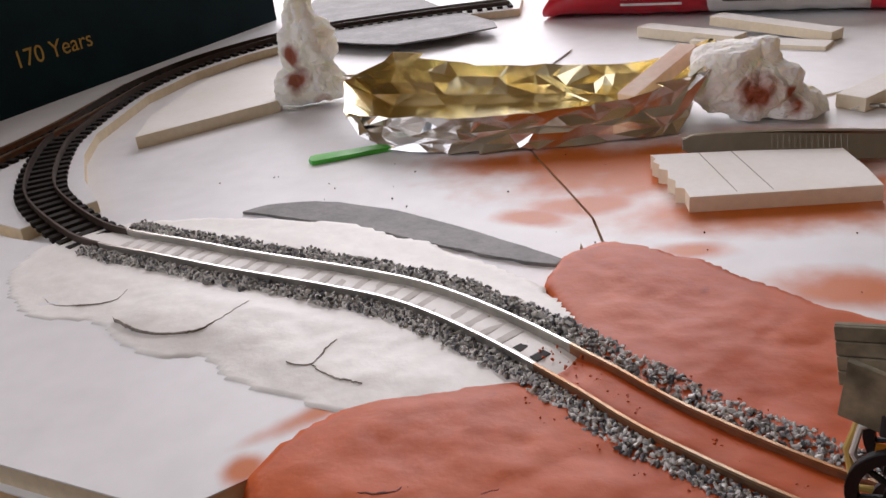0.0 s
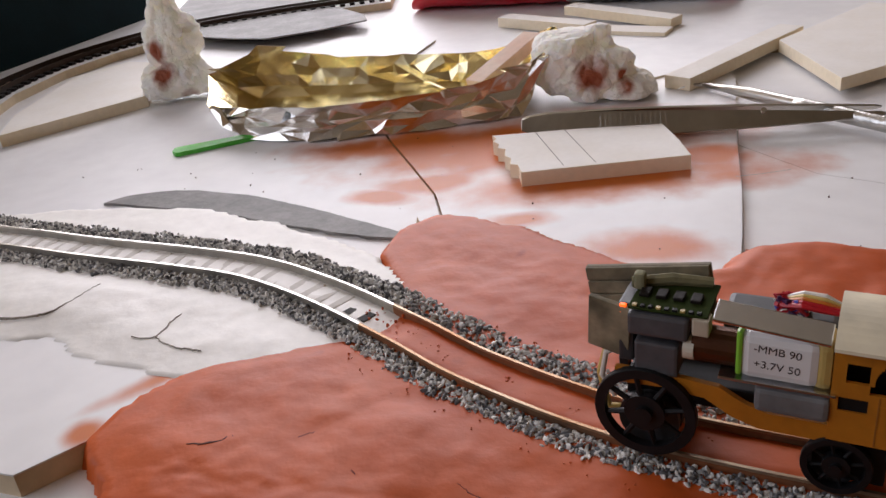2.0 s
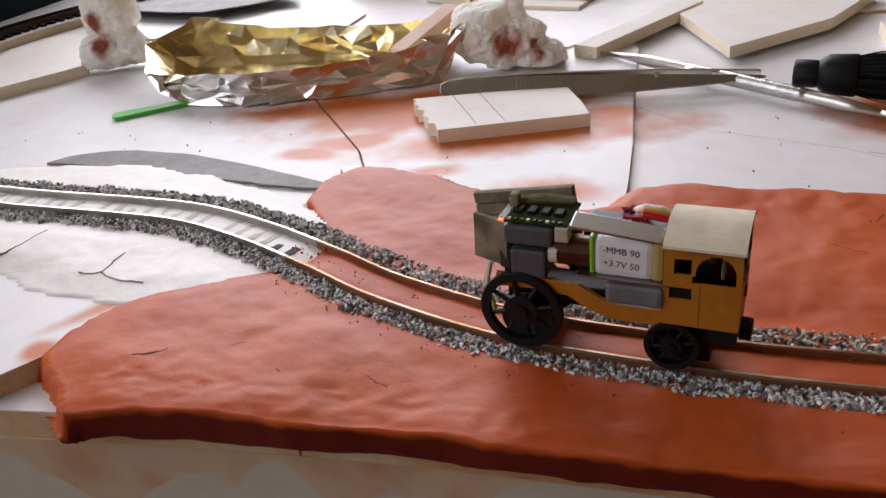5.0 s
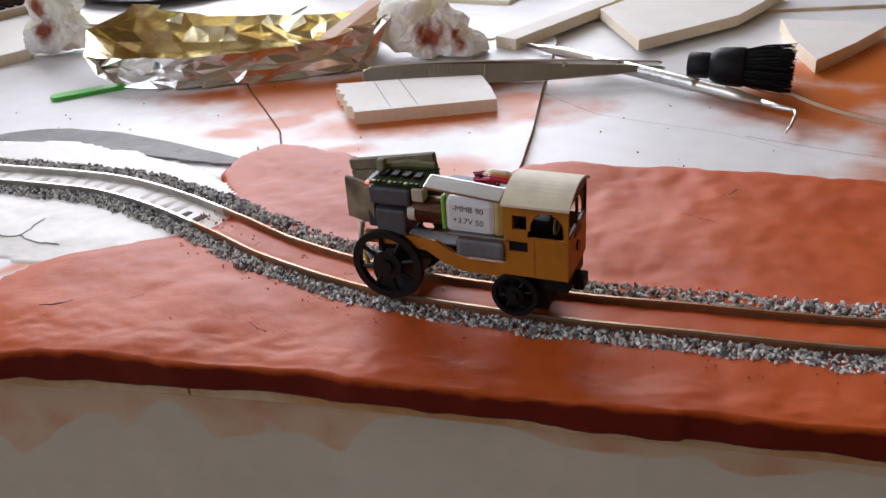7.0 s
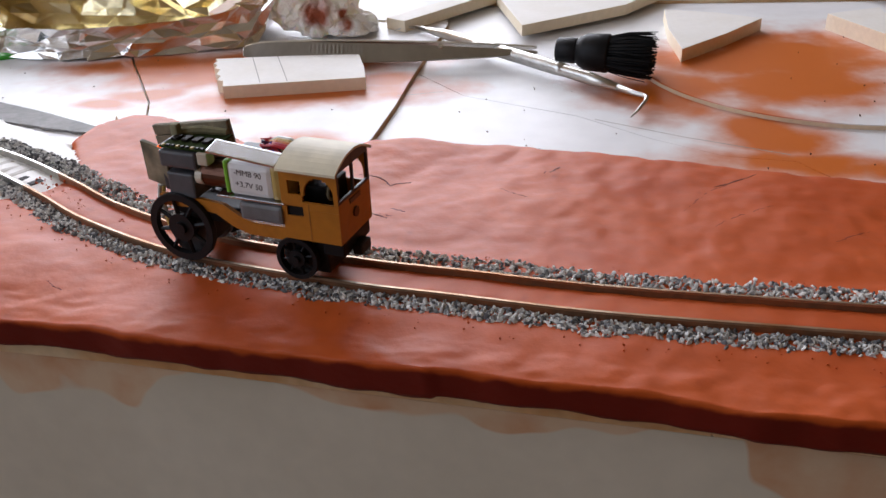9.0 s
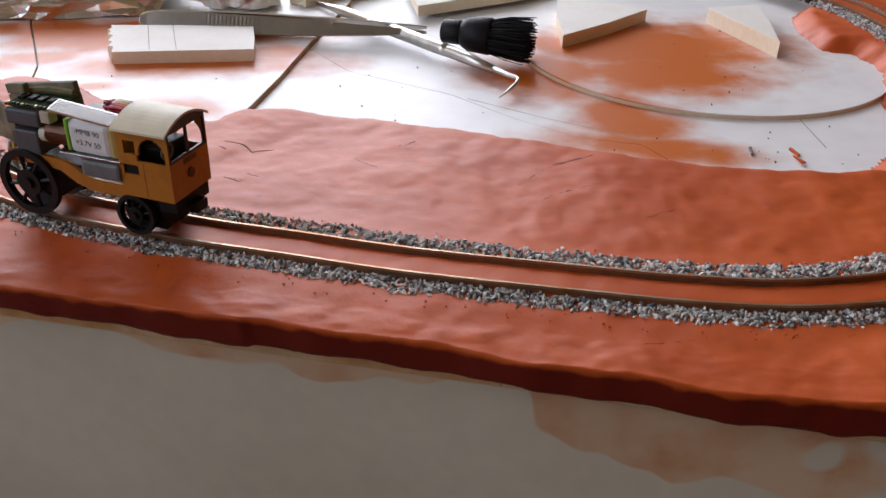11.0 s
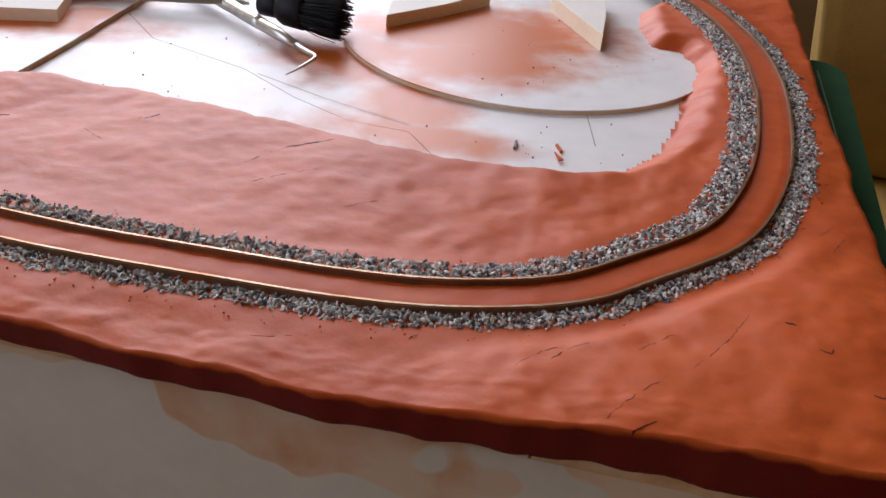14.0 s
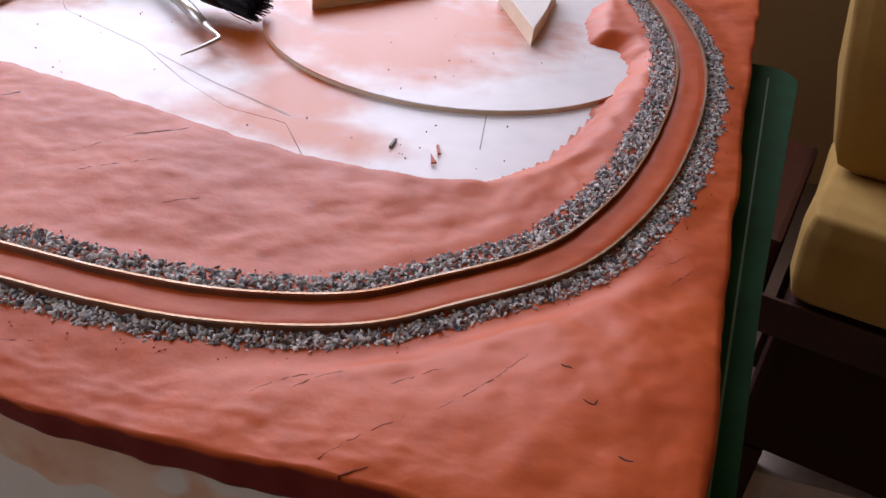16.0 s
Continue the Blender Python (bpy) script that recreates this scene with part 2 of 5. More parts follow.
RAIL_NICKEL = material("nickel_rail", (0.5, 0.47, 0.42), 0.4, 0.8, 0.1, 600, 90, 0.1)
RAIL_DARK = material("dark_rail", (0.06, 0.035, 0.022), 0.5, 0.3, 0.15, 600, 90, 0.1)
OCHRE = material("ochre_paint", (0.44, 0.16, 0.012), 0.42, 0, 0.08, 500, 120, 0.1, (0.38, 0.13, 0.01))
def crease(m, scale, strength, depth):
    """Crumpled creases: cell-shaped relief at that many cells a metre."""
    n, l = m.node_tree.nodes, m.node_tree.links
    b = n["Principled BSDF"]
    tc, wob, mixv, vor, bp = n.new("ShaderNodeTexCoord"), n.new("ShaderNodeTexNoise"), n.new("ShaderNodeMix"), n.new("ShaderNodeTexVoronoi"), n.new("ShaderNodeBump")
    wob.inputs["Scale"].default_value = scale * 0.8
    mixv.data_type, mixv.blend_type = "RGBA", "LINEAR_LIGHT"
    mixv.inputs["Factor"].default_value = 0.004
    l.new(tc.outputs["Object"], wob.inputs["Vector"])
    l.new(tc.outputs["Object"], mixv.inputs["A"])
    l.new(wob.outputs["Color"], mixv.inputs["B"])
    l.new(mixv.outputs["Result"], vor.inputs["Vector"])
    vor.inputs["Scale"].default_value = scale
    l.new(vor.outputs["Distance"], bp.inputs["Height"])
    bp.inputs["Strength"].default_value, bp.inputs["Distance"].default_value = strength, depth
    if b.inputs["Normal"].links:
        l.new(b.inputs["Normal"].links[0].from_socket, bp.inputs["Normal"])
    l.new(bp.outputs["Normal"], b.inputs["Normal"])
    return m


CREAM = material("cream_roof", (0.78, 0.7, 0.52), 0.55, 0, 0.04, 500, 90, 0.08)
LOCO_GREY = material("grey_block", (0.075, 0.075, 0.082), 0.5, 0, 0.15, 500, 120, 0.15)
DARK_GREY = material("dark_block", (0.035, 0.035, 0.038), 0.5, 0, 0.1, 500, 120, 0.15)
OLDWOOD = material("weathered_wood", (0.27, 0.22, 0.14), 0.75, 0, 0.35, 300, 120, 0.5, (0.13, 0.11, 0.065))
STEEL = material("steel", (0.62, 0.6, 0.56), 0.28, 1.0, 0.06, 300, 40, 0.05, (0.52, 0.5, 0.46))
SILVER = material("silver_strip", (0.75, 0.76, 0.78), 0.25, 1.0, 0.05, 300, 40, 0.03)
FOIL_OUT = material("silver_foil", (0.95, 0.92, 0.88), 0.24, 1.0, 0.04, 200, 40, 0.06)
FOIL_IN = material("gold_foil", (1.0, 0.88, 0.55), 0.27, 1.0, 0.05, 200, 40, 0.06)
TISSUE = material("tissue_paper", (0.95, 0.93, 0.87), 0.85, 0, 0.02, 600, 60, 0.2, (0.93, 0.9, 0.82))
TISSUE.node_tree.nodes["Principled BSDF"].inputs["Subsurface Weight"].default_value = 0.45
TISSUE.node_tree.nodes["Principled BSDF"].inputs["Subsurface Radius"].default_value = (0.014, 0.012, 0.009)
TISSUE.node_tree.nodes["Principled BSDF"].inputs["Subsurface Scale"].default_value = 1.0
crease(FOIL_OUT, 62, 0.35, 0.004)
crease(FOIL_IN, 50, 0.35, 0.004)
crease(TISSUE, 230, 0.6, 0.002)
GREEN = material("green_plastic", (0.06, 0.6, 0.05), 0.3, 0, 0.03, 200, 40, 0.02)
MAT = material("green_mat", (0.009, 0.06, 0.02), 0.75, 0, 0.1, 600, 60, 0.1, None, 0.15)
TEAL = material("teal_card", (0.003, 0.02, 0.026), 0.6, 0, 0.06, 400, 40, 0.05, None, 0.12)
RED = material("red_film", (0.55, 0.012, 0.025), 0.28, 0, 0.05, 300, 40, 0.08)
WHITE_FILM = material("white_film", (0.75, 0.72, 0.7), 0.35, 0, 0.04, 300, 40, 0.08)
GOLD_INK = material("gold_ink", (0.5, 0.3, 0.05), 0.4, 0.3, 0.05, 300, 40, 0.02)
GREEN_INK = material("green_ink", (0.2, 0.3, 0.03), 0.5, 0, 0.05, 300, 40, 0.02)
INK = material("dark_ink", (0.05, 0.03, 0.03), 0.6, 0, 0.05, 300, 40, 0.0)
LABEL = material("battery_label", (0.75, 0.74, 0.74), 0.4, 0, 0.03, 300, 60, 0.05)
TAPE = material("yellow_tape", (0.5, 0.36, 0.12), 0.4, 0, 0.08, 300, 60, 0.05)
LIME = material("lime_tape", (0.22, 0.55, 0.05), 0.35, 0, 0.05, 300, 60, 0.05)
CEILING = material("ceiling_paint", (0.34, 0.28, 0.2), 0.8, 0, 0.02, 60, 3, 0.03, (0.31, 0.26, 0.18))
RIM = material("stained_rim", (0.7, 0.54, 0.34), 0.7, 0, 0.1, 300, 55, 0.2, (0.58, 0.3, 0.12))
WALLPAINT = material("wall_paint", (0.36, 0.23, 0.1), 0.8, 0, 0.03, 60, 3, 0.05, (0.33, 0.21, 0.09))
FLOORWOOD = material("floor_tile", (0.17, 0.12, 0.09), 0.45, 0, 0.08, 60, 5, 0.05, (0.13, 0.09, 0.07))
CUSHION = material("mustard_cloth", (0.46, 0.29, 0.08), 0.9, 0, 0.1, 900, 20, 0.3, (0.4, 0.25, 0.065))
DARKWOOD = material("dark_wood", (0.03, 0.01, 0.006), 0.6, 0, 0.15, 200, 12, 0.1, None, 0.15)


def wire(name, colour):
    return material(name, colour, 0.35, 0, 0.03, 300, 60, 0.0)


# rust-red washes that ran down over the rim of the side
_n, _l = SIDE.node_tree.nodes, SIDE.node_tree.links
_tc, _sep, _cmb = _n.new("ShaderNodeTexCoord"), _n.new("ShaderNodeSeparateXYZ"), _n.new("ShaderNodeCombineXYZ")
_nz, _nf, _m1, _m2, _rg, _mx = _n.new("ShaderNodeTexNoise"), _n.new("ShaderNodeTexNoise"), _n.new("ShaderNodeMath"), _n.new("ShaderNodeMath"), _n.new("ShaderNodeMapRange"), _n.new("ShaderNodeMix")
_l.new(_tc.outputs["Object"], _sep.inputs[0])
_l.new(_sep.outputs["X"], _cmb.inputs["X"])
_l.new(_sep.outputs["Z"], _cmb.inputs["Z"])
_l.new(_cmb.outputs[0], _nz.inputs["Vector"])
_nz.inputs["Scale"].default_value, _nz.inputs["Detail"].default_value = 26.0, 2.0
_l.new(_tc.outputs["Object"], _nf.inputs["Vector"])
_nf.inputs["Scale"].default_value, _nf.inputs["Detail"].default_value = 70.0, 4.0
_m1.operation, _m1.inputs[1].default_value, _m1.inputs[2].default_value = "MULTIPLY_ADD", 0.08, -0.0475
_l.new(_nz.outputs["Fac"], _m1.inputs[0])
_l.new(_m1.outputs[0], _m2.inputs[1])
_m2.operation = "ADD"
_l.new(_sep.outputs["Z"], _m2.inputs[0])
_rg.inputs["From Min"].default_value, _rg.inputs["From Max"].default_value = -0.018, -0.0168
_rg.inputs["To Max"].default_value = 0.8
_l.new(_m2.outputs[0], _rg.inputs["Value"])
_rp = _n.new("ShaderNodeValToRGB")
_rp.color_ramp.elements[0].color, _rp.color_ramp.elements[1].color = (0.68, 0.47, 0.3, 1), (0.55, 0.2, 0.06, 1)
_rp.color_ramp.elements[0].position, _rp.color_ramp.elements[1].position = 0.45, 0.75
_l.new(_nf.outputs["Fac"], _rp.inputs["Fac"])
_mx.data_type = "RGBA"
_l.new(_n["Principled BSDF"].inputs["Base Color"].links[0].from_socket, _mx.inputs["A"])
_l.new(_rp.outputs["Color"], _mx.inputs["B"])
_l.new(_rg.outputs["Result"], _mx.inputs["Factor"])
_l.new(_mx.outputs["Result"], _n["Principled BSDF"].inputs["Base Color"])

# stones: a grey of its own for each
STONE = material("granite_chip", (0.3, 0.3, 0.3), 0.75, 0, 0.2, 900, 300, 0.3)
_n, _l = STONE.node_tree.nodes, STONE.node_tree.links
_geo, _ramp = _n.new("ShaderNodeNewGeometry"), _n.new("ShaderNodeValToRGB")
_ramp.color_ramp.elements[0].color, _ramp.color_ramp.elements[1].color = (0.075, 0.077, 0.082, 1), (0.85, 0.83, 0.79, 1)
for _pos, _col in ((0.2, (0.14, 0.14, 0.145, 1)), (0.45, (0.4, 0.395, 0.38, 1)), (0.75, (0.66, 0.65, 0.62, 1))):
    _e = _ramp.color_ramp.elements.new(_pos)
    _e.color = _col
_l.new(_geo.outputs["Random Per Island"], _ramp.inputs["Fac"])
_l.new(_ramp.outputs["Color"], next(x for x in _n if x.type == "HUE_SAT").inputs["Color"])

# ---- the plan (millimetres; the white board's top is z = 0) ----
TRACK = [(-7, 509), (-57, 499), (-106, 483), (-135, 463), (-156, 437), (-172, 406), (-181, 361), (-177, 301), (-168, 270), (-153, 239), (-138, 220), (-114, 198), (-98, 188), (-76, 179), (-55, 170), (-24, 158), (-5, 149), (14, 134.5), (33, 116), (49, 99.5), (75, 80), (109, 64), (131, 56), (158, 46.4), (192, 37), (216, 31), (238, 28.2), (262, 30.4), (280, 38.8), (305, 54), (323, 76), (339, 105), (356, 148), (366, 187), (369, 222), (367, 255), (356, 300), (330, 350), (290, 395)]
LINE = spline(TRACK, 1.0)
TURN = radians(-17.3)
CORNER = np.array((317.0, -23.0))  # the board's corner
ALONG, ACROSS = np.array((math.cos(TURN), math.sin(TURN))), np.array((-math.sin(TURN), math.cos(TURN)))
RAIL_TOP_Z, BED_Z = 8.0, 5.7

CLAY_OUTLINE = spline([(16, 121), (-4, 115.5), (-14, 107.5), (-22, 97.5), (-24.8, 88), (-19, 80), (-13, 70), (10, 40), (150, -60), (380, -90), (470, 120), (470, 290), (395, 292), (352, 262), (341, 238), (337, 213), (347, 207), (347, 187), (333, 152), (323, 130), (308, 108), (292, 96.5), (270, 94), (245, 100), (221, 109), (182, 127), (148, 141), (120, 149.5), (110, 147), (105, 140), (93, 138), (82, 142), (70, 153), (57, 166), (40, 177), (28, 168), (25, 156), (30, 138), (26, 122)], 2.5, True)
PLASTER_OUTLINE = spline([(-124, 176), (-112, 156), (-100, 147), (-85, 145), (-72, 135), (-60, 128), (-48, 126), (-36, 117), (-20, 110), (-5, 106), (20, 106), (38, 126), (26, 150), (18, 161), (1, 174), (-21, 190), (-45, 200), (-70, 204), (-100, 204), (-118, 196)], 2.5, True)


def heights(p):
    """The modelled ground's height over the board at many points."""
    def hill(x, y, r, h):
        return h * np.exp(-((p[:, 0] - x) ** 2 + (p[:, 1] - y) ** 2) / (2 * r * r))
    h = 5.0 + hill(12, 88, 22, 1.8) + hill(312, -2, 30, 8.0) - hill(122, 108, 30, 1.6) + hill(-50, 140, 25, 2.0) + hill(255, -8, 18, 2.0)
    h += 0.8 * bumps(p, 28, 3.1) + 0.45 * bumps(p, 9, 5.7) + 0.24 * bumps(p, 3.4, 9.2) + 0.16 * bumps(p, 1.9, 14.2) + (0.16 + 0.14 * smooth((p[:, 0] - 230) / 50)) * bumps(np.c_[(p[:, 0] * 0.75 + p[:, 1] * 0.66) / 5, p[:, 0] * 0.66 - p[:, 1] * 0.75], 6, 3.3)
    d = line_distance(p, LINE[::3])
    near = 1 - smooth((d - 11) / 8)
    return h * (1 - near) + near * (BED_Z - 0.1 + 0.75 * (1 - smooth((d - 3.2) / 2)) + 0.25 * bumps(p, 5, 1.3))


def ground_sheet(name, outline, lift, material_, label, step, inset, urange, vrange, edge_drop):
    # closer rows towards the rim, where the sheet bends over
    us = np.linspace(*urange, int((urange[1] - urange[0]) / step) + 1)
    vs = np.linspace(*vrange, int((vrange[1] - vrange[0]) / step) + 1)
    if edge_drop:
        vs = np.r_[np.arange(vrange[0], 3, 0.45), np.linspace(3, vrange[1], int(vrange[1] / step))]
    nu, nv = len(us), len(vs)
    gu, gv = np.meshgrid(us, vs, indexing="ij")
    u, v = gu.ravel(), gv.ravel()
    p = CORNER + u[:, None] * ALONG + v[:, None] * ACROSS
    d = inside_distance(p, outline) + 0.8 + 1.8 * smooth((p[:, 0] - 30) / 40) + 1.6 * bumps(p, 11, 2.2) + 0.8 * bumps(p, 4, 7.7)
    # thin at its edge: steep where it covers the raised board, drawn out thin over the low boards
    low = smooth((p[:, 0] - 60) / 60)
    h = heights(p) + lift
    z = 5.15 * smooth((d + 0.5) / (1.3 + (inset * 2.1 - 1.3) * low)) ** 0.7 + (h - 5.15) * smooth(d / (13 - 3 * low)) - 1.2 * (d < 0.2)
    if edge_drop:
        # the rim rolls over the board's edge; what lies past it hangs as a ragged lip
        flat = np.c_[u + v * 0.2, u * 0.2 - v]
        wave = 1.2 * bumps(np.c_[u, u * 0], 22, 4.4) + 0.5 * bumps(np.c_[u, u * 0], 7, 8.8)
        waver = 1.2 * bumps(np.c_[v * 0, v], 22, 4.4)
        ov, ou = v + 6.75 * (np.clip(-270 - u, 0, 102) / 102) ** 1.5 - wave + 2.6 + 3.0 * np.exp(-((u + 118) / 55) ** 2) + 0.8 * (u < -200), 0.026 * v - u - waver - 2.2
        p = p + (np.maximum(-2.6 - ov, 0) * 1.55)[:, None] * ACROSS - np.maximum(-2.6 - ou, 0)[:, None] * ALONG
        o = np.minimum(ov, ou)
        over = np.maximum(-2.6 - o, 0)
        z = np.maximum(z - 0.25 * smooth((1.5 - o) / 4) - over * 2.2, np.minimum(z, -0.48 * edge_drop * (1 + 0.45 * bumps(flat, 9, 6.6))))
        keep = d > -2.5
    else:
        keep = d > -2.5
    index = np.full(len(u), -1)
    index[keep] = np.arange(keep.sum())
    i = (np.arange(nu - 1)[:, None] * nv + np.arange(nv - 1)[None, :]).ravel()
    quads = index[np.c_[i, i + nv, i + nv + 1, i + 1]]
    quads = quads[(quads >= 0).all(axis=1)]
    me = bpy.data.meshes.new(name)
    me.from_pydata((np.c_[p, z][keep] * MM).tolist(), [], quads.tolist())
    me.materials.append(material_)
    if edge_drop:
        # how much dark rim colour each point takes, paint and shade together
        shaded_coat = me.attributes.new("shaded_coat", "FLOAT", "POINT")
        shaded_coat.data.foreach_set("value", (over + 0.4 * bumps(np.c_[u, v * 0], 5, 3.9))[keep].tolist())
    me.polygons.foreach_set("use_smooth", [True] * len(me.polygons))
    me.update()
    return tagged(new(name, me), label, "ground", kind="structure")


def at_board(u, v):
    q = CORNER + u * ALONG + v * ACROSS
    return float(q[0]), float(q[1])


# ---- the room ----
def room():
    def slab(name, lo, hi, m, label):
        bm = box([c / MM for c in lo], [c / MM for c in hi])
        solid(name, bm, m, label, name.split("_")[0], kind="structure")
    slab("floor", (-0.9, -1.6, -0.8), (2.2, 1.5, -0.72), FLOORWOOD, "brownish grey floor of the room")
    slab("ceiling", (-0.9, -1.6, 1.75), (2.2, 1.5, 1.8), CEILING, "plain painted ceiling of the room")
    slab("wall_east", (2.2, -1.6, -0.8), (2.3, 1.5, 1.8), WALLPAINT, "plain warm painted wall")
    slab("wall_south", (-0.9, -1.7, -0.8), (2.2, -1.6, 1.8), WALLPAINT, "plain warm painted wall")
    def pierced(name, boxes):
        bm = bmesh.new()
        for lo, hi in boxes:
            box([c / MM for c in lo], [c / MM for c in hi], 0, bm)
        solid(name, bm, WALLPAINT, "warm painted wall with a window opening", "wall", kind="structure")
    pierced("wall_north", [((-0.9, 1.5, -0.8), (-0.85, 1.6, 1.8)), ((0.45, 1.5, -0.8), (2.2, 1.6, 1.8)), ((-0.85, 1.5, -0.8), (0.45, 1.6, 0.17)), ((-0.85, 1.5, 1.27), (0.45, 1.6, 1.8))])
    pierced("wall_west", [((-1.0, -1.6, -0.8), (-0.9, -0.65, 1.8)), ((-1.0, 0.45, -0.8), (-0.9, 1.6, 1.8)), ((-1.0, -0.65, -0.8), (-0.9, 0.45, 0.05)), ((-1.0, -0.65, 1.15), (-0.9, 0.45, 1.8))])
    def window_frame(name, x0, x1, z0, z1, place, turn):
        ob = thing(name, "white framed window with two lights", "window", kind="structure")
        ob.matrix_basis = place @ pose(0, 0, 0, 0, 0, turn)
        for lo, hi in (((x0, 0, z0), (x1, 50, z0 + 50)), ((x0, 0, z1 - 50), (x1, 50, z1)), ((x0, 0, z0 + 50), (x0 + 50, 50, z1 - 50)), ((x1 - 50, 0, z0 + 50), (x1, 50, z1 - 50)), (((x0 + x1) / 2 - 25, 0, z0 + 50), ((x0 + x1) / 2 + 25, 50, z1 - 50))):
            part("window_frame", box(lo, hi, 3), WHITE_FILM, ob)
    window_frame("window_1", -850, 450, 170, 1270, pose(0, 1.53, 0), 0)
    window_frame("window_2", -650, 450, 50, 1150, pose(-0.93, 0, 0), 90)


room()

# ---- the board ----
front_l = -720
side = prism([at_board(front_l, -7.2), at_board(-372, -7.2), at_board(-346, -4.7), at_board(-320, -2.7), at_board(-295, -1.25), at_board(-270, -0.45), at_board(0.8, -0.45), at_board(15, 620), at_board(front_l, 620)], -75, -7.11)
ground = solid("ground", side, SIDE, "pale painted base box with rust-red paint stains at its rim", "layout base", kind="structure")
table = solid("table", prism([at_board(front_l - 30, -13), at_board(4, -6), at_board(4, 650), at_board(front_l - 30, 650)], -110, -75.2, 3), DARKWOOD, "dark brown wooden table under the layout", "table")
for leg_u, leg_v in ((-715, 20), (-40, 20), (-40, 600), (-715, 600)):
    leg_x, leg_y = at_board(leg_u, leg_v)
    part("leg", box((leg_x - 25, leg_y - 25, -720), (leg_x + 25, leg_y + 25, -110.2), 3), DARKWOOD, table)


def sheet(outline, z0, z1, label, parent_label="", top=BOARD, name="board_panel", group="white board panels", tilt=None):
    """A foam-core sheet: a white paper face over a thicker foam edge."""
    ob = thing(name, label, "foam board", group=group)
    part("core", prism(outline, z0, z1 - 0.36), RIM if z0 < -5 else BOARD_EDGE, ob, "cream foam edge")
    part("face", prism(outline, z1 - 0.34, z1, 0.12), top, ob, "white paper face")
    return ob


solid("underlay", prism([at_board(front_l + 1, 1), at_board(-1, 1), at_board(-1, 617), at_board(front_l + 1, 617)], -7.15, -2.3), PLASTER, "white underlay sheet below the butted boards", "underlay", kind="structure")
# panels of the base, butted with open joints
sheet([at_board(front_l, -7.0), at_board(-372, -7.0), at_board(-346, -4.5), at_board(-320, -2.5), at_board(-300, -1.2), (50, 120), (45, 165), (37.7, 188), (35.6, 203), (27.6, 227), (18.4, 254), (5, 300), (-30, 330), at_board(front_l, 300)], -7.1, 0, "large white foam board panel of the layout base")
sheet([at_board(-299.4, -1.2), at_board(-270, -0.3), at_board(-150, -0.3), (150, 70), (108, 140), (114, 159), (122, 188), (131, 226), (148, 290), (150, 330), (-28, 331), (6, 300), (19.2, 254), (28.4, 227), (36.4, 203), (38.5, 188), (46, 165), (51, 120)], -7.1, 0.05, "white foam board panel stained with orange pigment")
sheet([at_board(-149.4, -0.3), at_board(-70, -0.3), (260, 60), (234.5, 126), (216, 132.5), (199, 149), (181, 172), (146, 198), (131.4, 226), (122.4, 188), (114.4, 159), (108.4, 140)], -7.1, -1.8, "white foam board panel set a little lower")
sheet([(261, 60), at_board(-69.4, -0.3), at_board(0.3, -0.3), at_board(1.2, 40), at_board(8, 330), (151, 331), (149, 290), (131.6, 226.4), (146.2, 198.3), (181.2, 172.3), (199.2, 149.2), (216.1, 132.7), (234.6, 126.2)], -7.1, -1.8, "white foam board panel beside the track's curve")
sheet([at_board(front_l, 301), (-31, 331), (150, 331.5), at_board(8, 331), at_board(14, 618), at_board(front_l, 618)], -7.1, -0.2, "white foam board panel at the back")
# an upper layer at the near left corner
sheet([(-34.6, 80.9), (-24.6, 89.2), (-8, 108), (-20, 130), (-70, 165), (-118, 190), (-190, 215), at_board(front_l + 2, -5), (-75, 93.4)], 0.02, 5.0, "raised white foam board layer beside the white plaster", group="raised boards")
# the left shore between the tracks and the box
sheet([(-205, 228), (-160, 215), (-140, 205), (-125, 226), (-141, 247), (-157, 276), (-166, 303), (-170, 360), (-162, 400), (-146, 431), (-127, 453), (-101, 473), (-55, 488), (0, 497), (0, 540), (-90, 560), (-175, 540), (-238, 330)], 0.02, 4.4, "raised white foam board under the black track", group="raised boards")

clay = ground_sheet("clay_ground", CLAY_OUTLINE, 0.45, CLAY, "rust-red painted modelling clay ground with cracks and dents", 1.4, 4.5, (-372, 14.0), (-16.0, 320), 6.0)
plaster = ground_sheet("plaster_ground", PLASTER_OUTLINE, 0.0, PLASTER, "off-white plaster ground with cracks beside the track", 1.5, 5.0, (-520, -200), (-20, 230), 0)

# ---- track ----
def offset(line, d):
    t = np.gradient(line, axis=0)
    t /= np.linalg.norm(t, axis=1)[:, None]
    return line + d * np.c_[-t[:, 1], t[:, 0]], t


def ribbon(line, d, half, z0, z1):
    bm = bmesh.new()
    c, t = offset(line, d)
    nrm = np.c_[-t[:, 1], t[:, 0]]
    rows = []
    for p, n_ in zip(c, nrm):
        rows.append([bm.verts.new((*(p + n_ * s), z)) for s, z in ((-half, z0), (half, z0), (half, z1), (-half, z1))])
    for a, b in zip(rows, rows[1:]):
        for k in range(4):
            bm.faces.new((a[k], b[k], b[(k + 1) % 4], a[(k + 1) % 4]))
    bm.faces.new(rows[0]), bm.faces.new(list(reversed(rows[-1])))
    bmesh.ops.recalc_face_normals(bm, faces=bm.faces)
    return bm


def sleeper_mesh():
    return mesh_from("sleeper", box((-1.5, -8.8, -0.9), (1.5, 8.8, 0.9), 0.25), SLEEPER)


